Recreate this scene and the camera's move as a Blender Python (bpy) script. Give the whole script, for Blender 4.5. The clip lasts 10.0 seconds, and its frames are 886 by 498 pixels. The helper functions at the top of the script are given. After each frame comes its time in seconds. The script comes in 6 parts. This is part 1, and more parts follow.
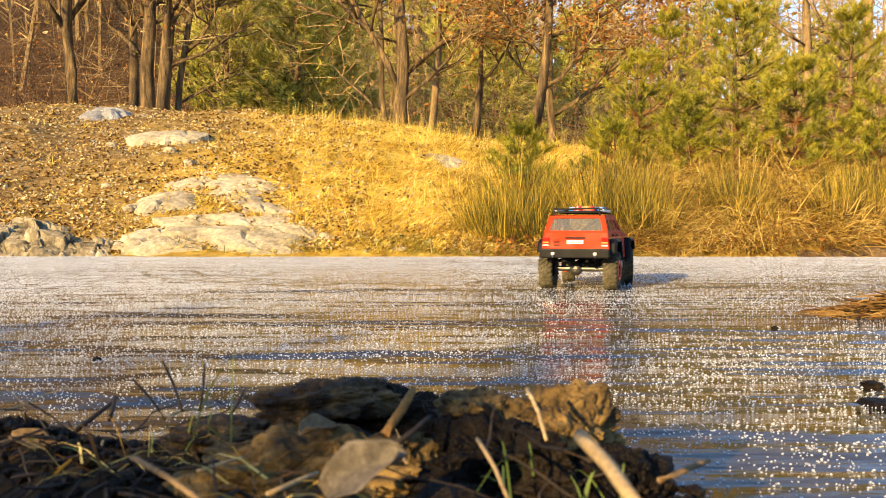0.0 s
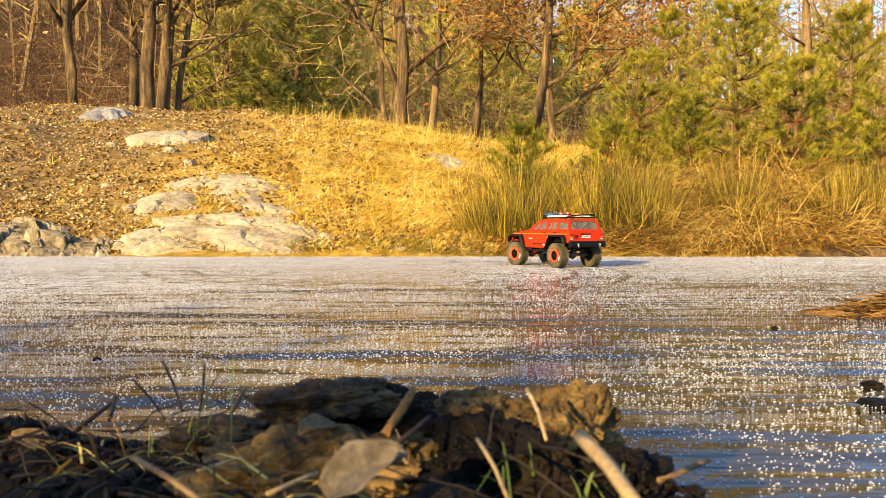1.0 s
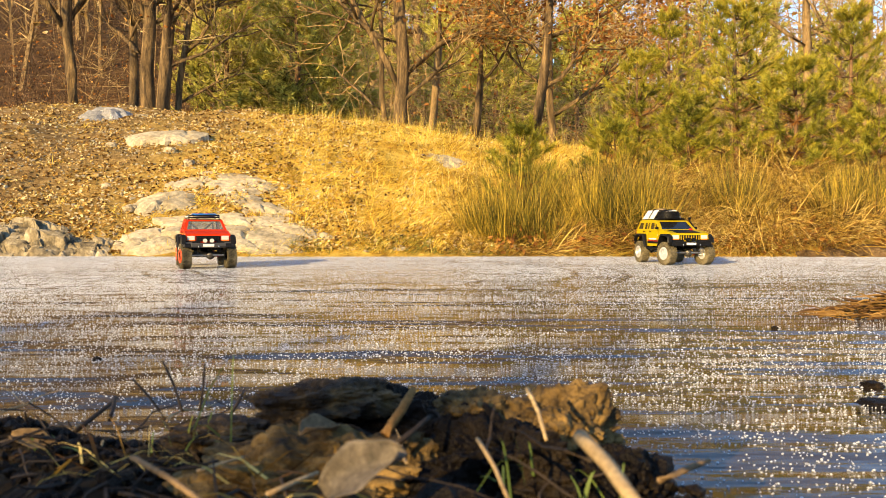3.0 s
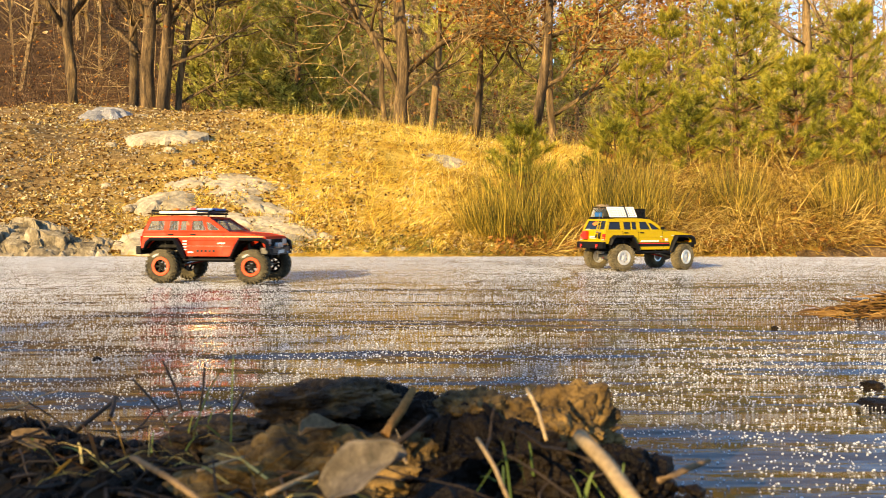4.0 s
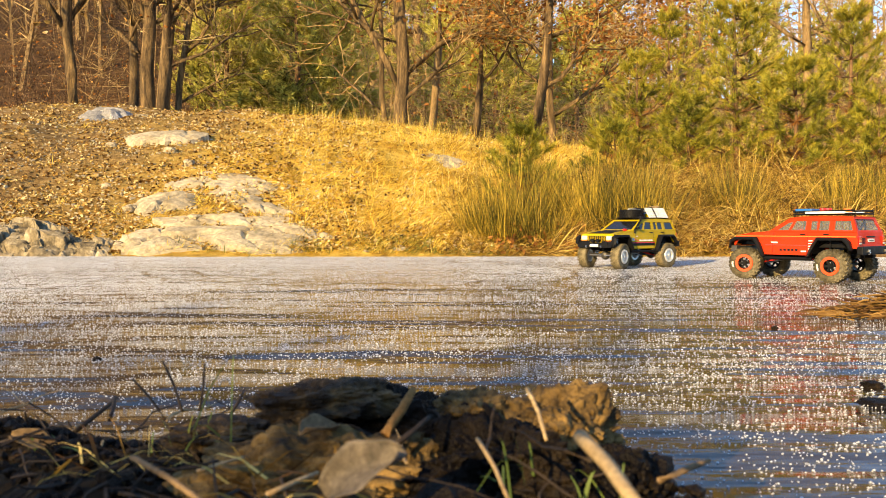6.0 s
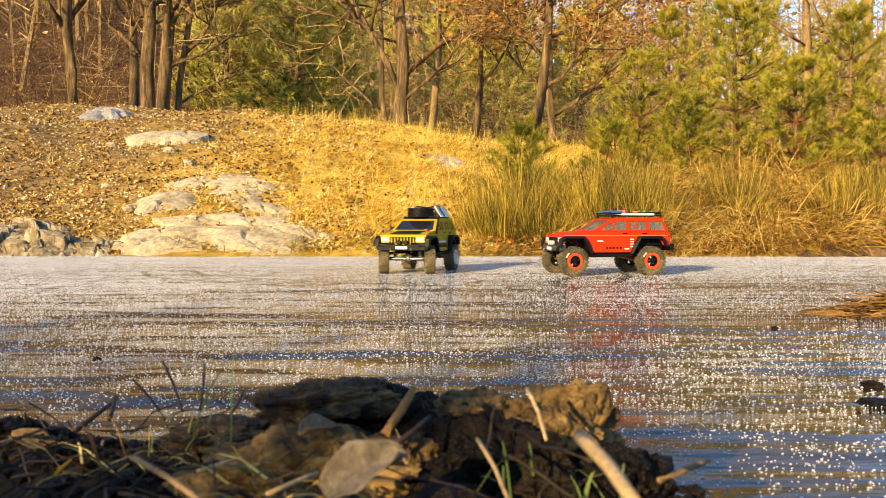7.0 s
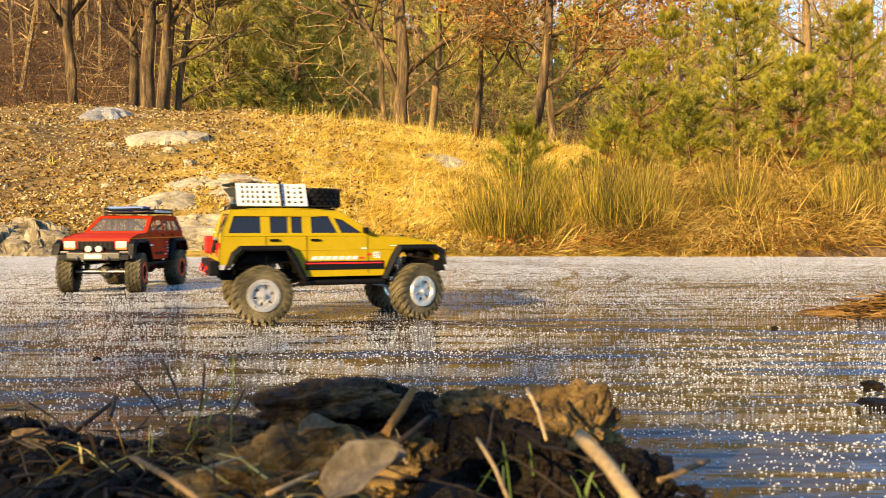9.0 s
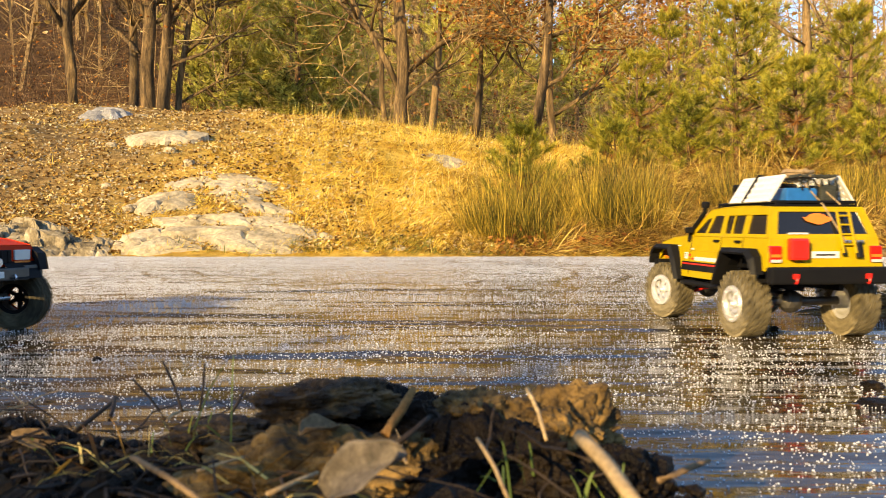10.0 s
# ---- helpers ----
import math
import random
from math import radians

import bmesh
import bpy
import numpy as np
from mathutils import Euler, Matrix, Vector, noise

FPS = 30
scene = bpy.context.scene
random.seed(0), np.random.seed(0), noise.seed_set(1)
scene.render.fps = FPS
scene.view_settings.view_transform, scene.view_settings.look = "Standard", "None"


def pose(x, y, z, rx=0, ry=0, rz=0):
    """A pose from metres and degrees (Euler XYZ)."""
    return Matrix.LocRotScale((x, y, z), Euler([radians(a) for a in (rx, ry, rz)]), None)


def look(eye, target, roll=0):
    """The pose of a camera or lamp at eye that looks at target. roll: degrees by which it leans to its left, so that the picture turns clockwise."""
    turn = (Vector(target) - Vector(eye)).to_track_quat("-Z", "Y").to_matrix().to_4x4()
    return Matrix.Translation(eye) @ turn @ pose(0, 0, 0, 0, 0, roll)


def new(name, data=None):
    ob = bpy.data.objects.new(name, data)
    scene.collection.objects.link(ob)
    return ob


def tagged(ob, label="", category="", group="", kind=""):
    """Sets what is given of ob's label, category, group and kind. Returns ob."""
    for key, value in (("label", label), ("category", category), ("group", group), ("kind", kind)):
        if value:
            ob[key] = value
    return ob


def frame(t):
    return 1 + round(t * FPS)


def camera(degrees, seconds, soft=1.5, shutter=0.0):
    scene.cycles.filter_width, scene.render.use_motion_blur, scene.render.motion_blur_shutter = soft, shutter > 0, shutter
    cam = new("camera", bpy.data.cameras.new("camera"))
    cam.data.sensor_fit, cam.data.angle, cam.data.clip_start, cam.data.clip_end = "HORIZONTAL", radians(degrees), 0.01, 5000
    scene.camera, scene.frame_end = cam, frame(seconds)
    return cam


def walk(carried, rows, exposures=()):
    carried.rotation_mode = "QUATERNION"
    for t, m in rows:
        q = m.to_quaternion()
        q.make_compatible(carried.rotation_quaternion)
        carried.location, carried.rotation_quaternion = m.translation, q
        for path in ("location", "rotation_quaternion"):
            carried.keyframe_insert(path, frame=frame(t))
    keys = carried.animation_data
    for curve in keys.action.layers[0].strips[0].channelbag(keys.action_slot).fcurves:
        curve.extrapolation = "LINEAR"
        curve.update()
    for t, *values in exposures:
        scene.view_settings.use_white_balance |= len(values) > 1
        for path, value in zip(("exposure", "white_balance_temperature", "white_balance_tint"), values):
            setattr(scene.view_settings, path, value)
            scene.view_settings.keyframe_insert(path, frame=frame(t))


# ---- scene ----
SHOT = 10.0
SUN_AZ, SUN_EL = 36.0, 18.0          # sun stands behind the lens, this many degrees to its left

# ---- camera, resting on the near bank ----
cam = camera(58.3, SHOT, soft=0.5, shutter=0.18)
LOOK = pose(0.0, 0.0, 0.188, 90 - 1.614, 0, 0)
walk(cam, [(0.0, LOOK), (SHOT, LOOK)], exposures=[(0.0, 1.13), (1.5, 1.05), (SHOT, 1.03)])
cam.data.dof.use_dof, cam.data.dof.focus_distance, cam.data.dof.aperture_fstop = True, 3.5, 20.0

# ---- world and sun ----
world = bpy.data.worlds.new("sky")
scene.world = world
world.use_nodes = True
wn = world.node_tree.nodes
sky = wn.new("ShaderNodeTexSky")
sky.sky_type, sky.sun_disc = "NISHITA", False
sky.sun_elevation, sky.sun_rotation = radians(SUN_EL), radians(180 + SUN_AZ)
sky.altitude, sky.dust_density, sky.ozone_density = 300, 0.3, 3.0
world.node_tree.links.new(sky.outputs[0], wn["Background"].inputs[0])
wn["Background"].inputs[1].default_value = 0.15
sun_data = bpy.data.lights.new("sun", "SUN")
sun_data.energy, sun_data.angle, sun_data.color = 5.0, radians(0.5), (1.0, 0.7, 0.3)
sun = new("sun", sun_data)
az, el = radians(SUN_AZ), radians(SUN_EL)
SUN_DIR = Vector((-math.sin(az) * math.cos(el), -math.cos(az) * math.cos(el), math.sin(el)))
sun.matrix_basis = look(SUN_DIR * 30, (0, 0, 0))

# ---- materials ----
def material(name):
    m = bpy.data.materials.new(name)
    m.use_nodes = True
    nt = m.node_tree
    return m, nt, nt.nodes["Principled BSDF"]


def ramp(nt, fac, stops):
    r = nt.nodes.new("ShaderNodeValToRGB")
    while len(r.color_ramp.elements) < len(stops):
        r.color_ramp.elements.new(0.5)
    for e, (p, c) in zip(r.color_ramp.elements, stops):
        e.position, e.color = p, (*c, 1)
    nt.links.new(fac, r.inputs[0])
    return r.outputs[0]


def noise_of(nt, scale, detail=4, rough=0.6, coord="Object", stretch=None):
    tc = nt.nodes.new("ShaderNodeTexCoord")
    out = tc.outputs[coord]
    if stretch:
        mp = nt.nodes.new("ShaderNodeMapping")
        mp.inputs["Scale"].default_value = stretch
        nt.links.new(out, mp.inputs[0])
        out = mp.outputs[0]
    n = nt.nodes.new("ShaderNodeTexNoise")
    n.inputs["Scale"].default_value, n.inputs["Detail"].default_value, n.inputs["Roughness"].default_value = scale, detail, rough
    nt.links.new(out, n.inputs["Vector"])
    return n.outputs["Fac"]


def mix(nt, fac, a, b, blend="MIX"):
    m = nt.nodes.new("ShaderNodeMix")
    m.data_type, m.blend_type = "RGBA", blend
    for v, i in ((fac, 0), (a, 6), (b, 7)):
        if isinstance(v, (int, float)):
            m.inputs[i].default_value = v
        elif isinstance(v, tuple):
            m.inputs[i].default_value = (*v, 1)
        else:
            nt.links.new(v, m.inputs[i])
    return m.outputs[2]


def bump(nt, bsdf, height, strength=0.4, dist=0.01):
    b = nt.nodes.new("ShaderNodeBump")
    b.inputs["Strength"].default_value, b.inputs["Distance"].default_value = strength, dist
    nt.links.new(height, b.inputs["Height"])
    nt.links.new(b.outputs[0], bsdf.inputs["Normal"])


def mottled(name, stops, scale=8, rough=0.9, grain=60, bump_strength=0.5, bump_dist=0.01, stretch=None, spec=0.3):
    """Surface with a broad mottle, a fine grain and relief."""
    m, nt, b = material(name)
    n1, n2 = noise_of(nt, scale, 6, 0.65, stretch=stretch), noise_of(nt, grain, 4, 0.7, stretch=stretch)
    c = ramp(nt, n1, stops)
    g = ramp(nt, n2, [(0.3, (0.55, 0.55, 0.55)), (0.7, (1.25, 1.25, 1.25))])
    nt.links.new(mix(nt, 1.0, c, g, "MULTIPLY"), b.inputs["Base Color"])
    b.inputs["Roughness"].default_value = rough
    b.inputs["Specular IOR Level"].default_value = spec
    bump(nt, b, n2, bump_strength, bump_dist)
    return m


def islands(name, stops, rough=0.8, translucent=0.0, scale=3.0, spec=0.25, own=0.6, broad=1.4):
    """Leaves, blades and needles: each piece takes its own shade."""
    m, nt, b = material(name)
    g = nt.nodes.new("ShaderNodeNewGeometry")
    n = noise_of(nt, scale, 3)
    add = nt.nodes.new("ShaderNodeMath")
    add.operation = "MULTIPLY_ADD"
    nt.links.new(g.outputs["Random Per Island"], add.inputs[0])
    add.inputs[1].default_value = own
    ns = nt.nodes.new("ShaderNodeMath")
    ns.operation = "MULTIPLY_ADD"
    nt.links.new(n, ns.inputs[0])
    ns.inputs[1].default_value, ns.inputs[2].default_value = broad, 0.5 - 0.5 * own - 0.5 * broad
    nt.links.new(ns.outputs[0], add.inputs[2])
    c = ramp(nt, add.outputs[0], stops)
    nt.links.new(c, b.inputs["Base Color"])
    b.inputs["Roughness"].default_value, b.inputs["Specular IOR Level"].default_value = rough, spec
    if translucent:
        t = nt.nodes.new("ShaderNodeBsdfTranslucent")
        nt.links.new(c, t.inputs[0])
        x = nt.nodes.new("ShaderNodeMixShader")
        x.inputs[0].default_value = translucent
        nt.links.new(b.outputs[0], x.inputs[1])
        nt.links.new(t.outputs[0], x.inputs[2])
        nt.links.new(x.outputs[0], nt.nodes["Material Output"].inputs[0])
    return m


def plain(name, col, rough=0.5, metal=0.0, coat=0.0, wear=0.12, grain=90):
    m, nt, b = material(name)
    n = noise_of(nt, grain, 4)
    c = ramp(nt, n, [(0.25, tuple(v * (1 - wear) for v in col)), (0.75, tuple(min(1, v * (1 + wear)) for v in col))])
    nt.links.new(c, b.inputs["Base Color"])
    r = ramp(nt, noise_of(nt, grain * 0.4, 3), [(0.3, (rough * 0.8,) * 3), (0.7, (min(1, rough * 1.25),) * 3)])
    nt.links.new(r, b.inputs["Roughness"])
    b.inputs["Metallic"].default_value = metal
    b.inputs["Coat Weight"].default_value = coat
    b.inputs["Coat Roughness"].default_value = 0.06
    return m


def ground_material():
    """Bank soil: straw-coloured turf, brown stony earth towards the rocks, leaf-brown woodland floor behind."""
    m, nt, b = material("bank_earth")
    straw = ramp(nt, noise_of(nt, 9, 8, 0.75), [(0.3, (0.14, 0.075, 0.012)), (0.46, (0.54, 0.34, 0.05)), (0.64, (0.8, 0.56, 0.11))])
    earth = ramp(nt, noise_of(nt, 11, 8, 0.78), [(0.34, (0.07, 0.042, 0.017)), (0.5, (0.25, 0.155, 0.056)), (0.7, (0.52, 0.355, 0.135))])
    tc = nt.nodes.new("ShaderNodeTexCoord")
    sx = nt.nodes.new("ShaderNodeSeparateXYZ")
    nt.links.new(tc.outputs["Object"], sx.inputs[0])
    side = nt.nodes.new("ShaderNodeMapRange")
    for i, v in ((1, -3.2), (2, -1.0), (3, 0.0), (4, 1.0)):
        side.inputs[i].default_value = v
    wob = nt.nodes.new("ShaderNodeMath")
    wob.operation = "MULTIPLY_ADD"
    nt.links.new(noise_of(nt, 0.9, 4), wob.inputs[0])
    wob.inputs[1].default_value = 2.6
    nt.links.new(sx.outputs[0], wob.inputs[2])
    off = nt.nodes.new("ShaderNodeMath")
    off.operation = "SUBTRACT"
    nt.links.new(wob.outputs[0], off.inputs[0])
    off.inputs[1].default_value = 1.3
    nt.links.new(off.outputs[0], side.inputs[0])
    near = nt.nodes.new("ShaderNodeMapRange")
    for i, v in ((1, 1.6), (2, 2.6), (3, 0.0), (4, 1.0)):
        near.inputs[i].default_value = v
    nt.links.new(sx.outputs[1], near.inputs[0])
    mud = ramp(nt, noise_of(nt, 30, 8, 0.7), [(0.3, (0.018, 0.013, 0.008)), (0.5, (0.05, 0.034, 0.018)), (0.72, (0.13, 0.085, 0.038))])
    wood = nt.nodes.new("ShaderNodeMapRange")
    for i, v in ((1, 10.5), (2, 13.5), (3, 0.0), (4, 1.0)):
        wood.inputs[i].default_value = v
    nt.links.new(sx.outputs[1], wood.inputs[0])
    floor_ = ramp(nt, noise_of(nt, 3, 8, 0.7), [(0.3, (0.03, 0.016, 0.007)), (0.55, (0.09, 0.05, 0.02)), (0.75, (0.2, 0.115, 0.045))])
    bank = mix(nt, wood.outputs[0], mix(nt, side.outputs[0], earth, straw), floor_)
    nt.links.new(mix(nt, near.outputs[0], mud, bank), b.inputs["Base Color"])
    b.inputs["Roughness"].default_value, b.inputs["Specular IOR Level"].default_value = 0.95, 0.15
    bump(nt, b, noise_of(nt, 24, 8, 0.75), 0.9, 0.03)
    return m


def ice_material():
    """Muddy brown pond ice with a thin frost bloom; low ripples frozen in."""
    m, nt, b = material("frosted_ice")
    clear = ramp(nt, noise_of(nt, 1.7, 6), [(0.3, (0.014, 0.01, 0.005)), (0.52, (0.036, 0.024, 0.011)), (0.75, (0.07, 0.05, 0.024))])
    tc = nt.nodes.new("ShaderNodeTexCoord")
    patch = ramp(nt, noise_of(nt, 1.1, 7, 0.62, stretch=(0.7, 1.6, 1)), [(0.42, (0, 0, 0)), (0.66, (1, 1, 1))])
    fine = ramp(nt, noise_of(nt, 55, 5, 0.75), [(0.46, (0, 0, 0)), (0.62, (1, 1, 1))])
    sx = nt.nodes.new("ShaderNodeSeparateXYZ")
    nt.links.new(tc.outputs["Object"], sx.inputs[0])
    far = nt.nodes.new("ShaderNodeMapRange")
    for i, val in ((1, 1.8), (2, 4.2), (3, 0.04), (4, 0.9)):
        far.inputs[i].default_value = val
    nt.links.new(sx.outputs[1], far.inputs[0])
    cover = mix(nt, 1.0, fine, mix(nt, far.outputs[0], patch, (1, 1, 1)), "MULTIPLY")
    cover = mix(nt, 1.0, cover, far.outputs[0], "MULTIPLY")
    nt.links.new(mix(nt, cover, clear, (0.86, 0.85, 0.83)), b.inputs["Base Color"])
    nt.links.new(ramp(nt, cover, [(0.0, (0.11, 0.11, 0.11)), (0.6, (0.5, 0.5, 0.5))]), b.inputs["Roughness"])
    b.inputs["IOR"].default_value = 1.6
    swell = noise_of(nt, 2.6, 3, 0.5, stretch=(0.4, 1.5, 1))
    ripple = noise_of(nt, 14, 4, 0.55, stretch=(0.25, 1.25, 1))
    grain = noise_of(nt, 120, 4, 0.6)
    last = None
    for height, strength, dist in ((swell, 1.0, 0.055), (ripple, 1.0, 0.0062), (grain, 0.15, 0.0008)):
        bp = nt.nodes.new("ShaderNodeBump")
        bp.inputs["Strength"].default_value, bp.inputs["Distance"].default_value = strength, dist
        nt.links.new(height, bp.inputs["Height"])
        if last is not None:
            nt.links.new(last, bp.inputs["Normal"])
        last = bp.outputs[0]
    nt.links.new(last, b.inputs["Normal"])
    return m


GROUND = ground_material()
ICE = ice_material()
FROST = plain("frost_grain", (0.66, 0.68, 0.73), 0.5, wear=0.04)
# MUD: wet mud whose colour is darkened further to paint in shade.
MUD = mottled("shaded_wet_mud", [(0.34, (0.004, 0.003, 0.0025)), (0.52, (0.01, 0.007, 0.005)), (0.66, (0.03, 0.02, 0.01)), (0.78, (0.08, 0.05, 0.022))], 22, 0.5, 120, 1.0, 0.006, spec=0.12)
ROCK = mottled("pale_rock", [(0.3, (0.19, 0.15, 0.085)), (0.5, (0.42, 0.35, 0.23)), (0.72, (0.56, 0.49, 0.35))], 4, 0.9, 30, 0.5, 0.01)
GREYROCK = mottled("grey_rock", [(0.3, (0.2, 0.19, 0.18)), (0.7, (0.42, 0.4, 0.38))], 6, 0.9, 40, 0.8, 0.02)
BARK = mottled("oak_bark", [(0.3, (0.03, 0.02, 0.012)), (0.5, (0.16, 0.105, 0.05)), (0.72, (0.42, 0.27, 0.115))], 6, 0.95, 40, 1.0, 0.02, stretch=(3, 3, 0.5))
PALEBARK = mottled("pale_bark", [(0.3, (0.13, 0.085, 0.04)), (0.55, (0.36, 0.24, 0.11)), (0.8, (0.55, 0.39, 0.19))], 6, 0.95, 40, 1.0, 0.02, stretch=(3, 3, 0.5))
PINEBARK = mottled("pine_bark", [(0.3, (0.1, 0.055, 0.03)), (0.6, (0.24, 0.14, 0.07)), (0.8, (0.34, 0.2, 0.1))], 10, 0.95, 50, 1.0, 0.01)
DRYLEAF = islands("dry_leaf", [(0.02, (0.04, 0.02, 0.007)), (0.3, (0.21, 0.105, 0.026)), (0.55, (0.5, 0.31, 0.08)), (0.78, (0.7, 0.51, 0.19)), (0.97, (0.84, 0.72, 0.45))], 0.8, 0.3, spec=0.1, own=0.9, broad=1.2)
OAKLEAF = islands("oak_leaf", [(0.05, (0.1, 0.035, 0.012)), (0.4, (0.3, 0.12, 0.03)), (0.75, (0.55, 0.27, 0.06)), (0.97, (0.68, 0.42, 0.12))], 0.7, 0.35, spec=0.15)
STRAW = islands("dry_grass", [(0.02, (0.14, 0.065, 0.009)), (0.22, (0.5, 0.28, 0.026)), (0.45, (0.84, 0.58, 0.07)), (0.75, (0.93, 0.72, 0.14)), (0.97, (0.95, 0.84, 0.38))], 0.7, 0.3, 3.5, spec=0.15, own=0.9, broad=1.3)
RUSH = islands("rush_blade", [(0.03, (0.018, 0.018, 0.004)), (0.38, (0.1, 0.094, 0.011)), (0.62, (0.31, 0.225, 0.022)), (0.97, (0.68, 0.46, 0.055))], 0.6, 0.15, 3, own=1.0, broad=1.2)
REED = islands("broken_reed", [(0.02, (0.03, 0.013, 0.004)), (0.36, (0.17, 0.08, 0.012)), (0.64, (0.5, 0.3, 0.04)), (0.97, (0.84, 0.62, 0.18))], 0.7, 0.12, 3, own=1.0, broad=1.3)
GREEN = islands("green_blade", [(0.1, (0.06, 0.09, 0.02)), (0.6, (0.14, 0.2, 0.04)), (0.95, (0.3, 0.32, 0.08))], 0.6, 0.25, 6)
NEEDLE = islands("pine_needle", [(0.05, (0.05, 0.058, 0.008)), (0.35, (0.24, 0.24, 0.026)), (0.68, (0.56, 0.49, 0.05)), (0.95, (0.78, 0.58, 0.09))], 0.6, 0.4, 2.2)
DEADNEEDLE = islands("dead_pine_needle", [(0.1, (0.14, 0.05, 0.012)), (0.6, (0.45, 0.19, 0.04)), (0.95, (0.65, 0.34, 0.09))], 0.8, 0.3, 2.2)
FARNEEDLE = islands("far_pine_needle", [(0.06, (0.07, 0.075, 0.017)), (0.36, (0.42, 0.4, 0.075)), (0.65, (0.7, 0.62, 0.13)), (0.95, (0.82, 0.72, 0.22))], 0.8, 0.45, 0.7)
TWIG = islands("bare_twig", [(0.1, (0.1, 0.062, 0.025)), (0.5, (0.34, 0.225, 0.09)), (0.9, (0.66, 0.48, 0.23))], 0.9, 0.0, 0.5)
BRUSHTWIG = islands("brown_brush", [(0.1, (0.03, 0.016, 0.009)), (0.5, (0.1, 0.056, 0.028)), (0.85, (0.24, 0.14, 0.07)), (0.98, (0.42, 0.27, 0.13))], 0.9, 0.0, 0.6)

# ---- mesh helpers ----
def mesh_part(name, verts, faces, mat, parent=None, label="", smooth=False):
    me = bpy.data.meshes.new(name)
    me.from_pydata([tuple(v) for v in verts], [], [tuple(f) for f in faces])
    me.materials.append(mat)
    if smooth:
        me.shade_smooth()
    ob = new(name, me)
    if parent is not None:
        ob.parent = parent
    return tagged(ob, label)


def part(name, bm, mat, parent=None, label="", smooth=False):
    me = bpy.data.meshes.new(name)
    bm.to_mesh(me)
    bm.free()
    me.materials.append(mat)
    if smooth:
        me.shade_smooth()
    ob = new(name, me)
    if parent is not None:
        ob.parent = parent
    return tagged(ob, label)


def thing(name, label, category, m=None, group="", kind=""):
    ob = new(name)
    ob.empty_display_size = 0.05
    if m is not None:
        ob.matrix_basis = m
    return tagged(ob, label, category, group, kind)


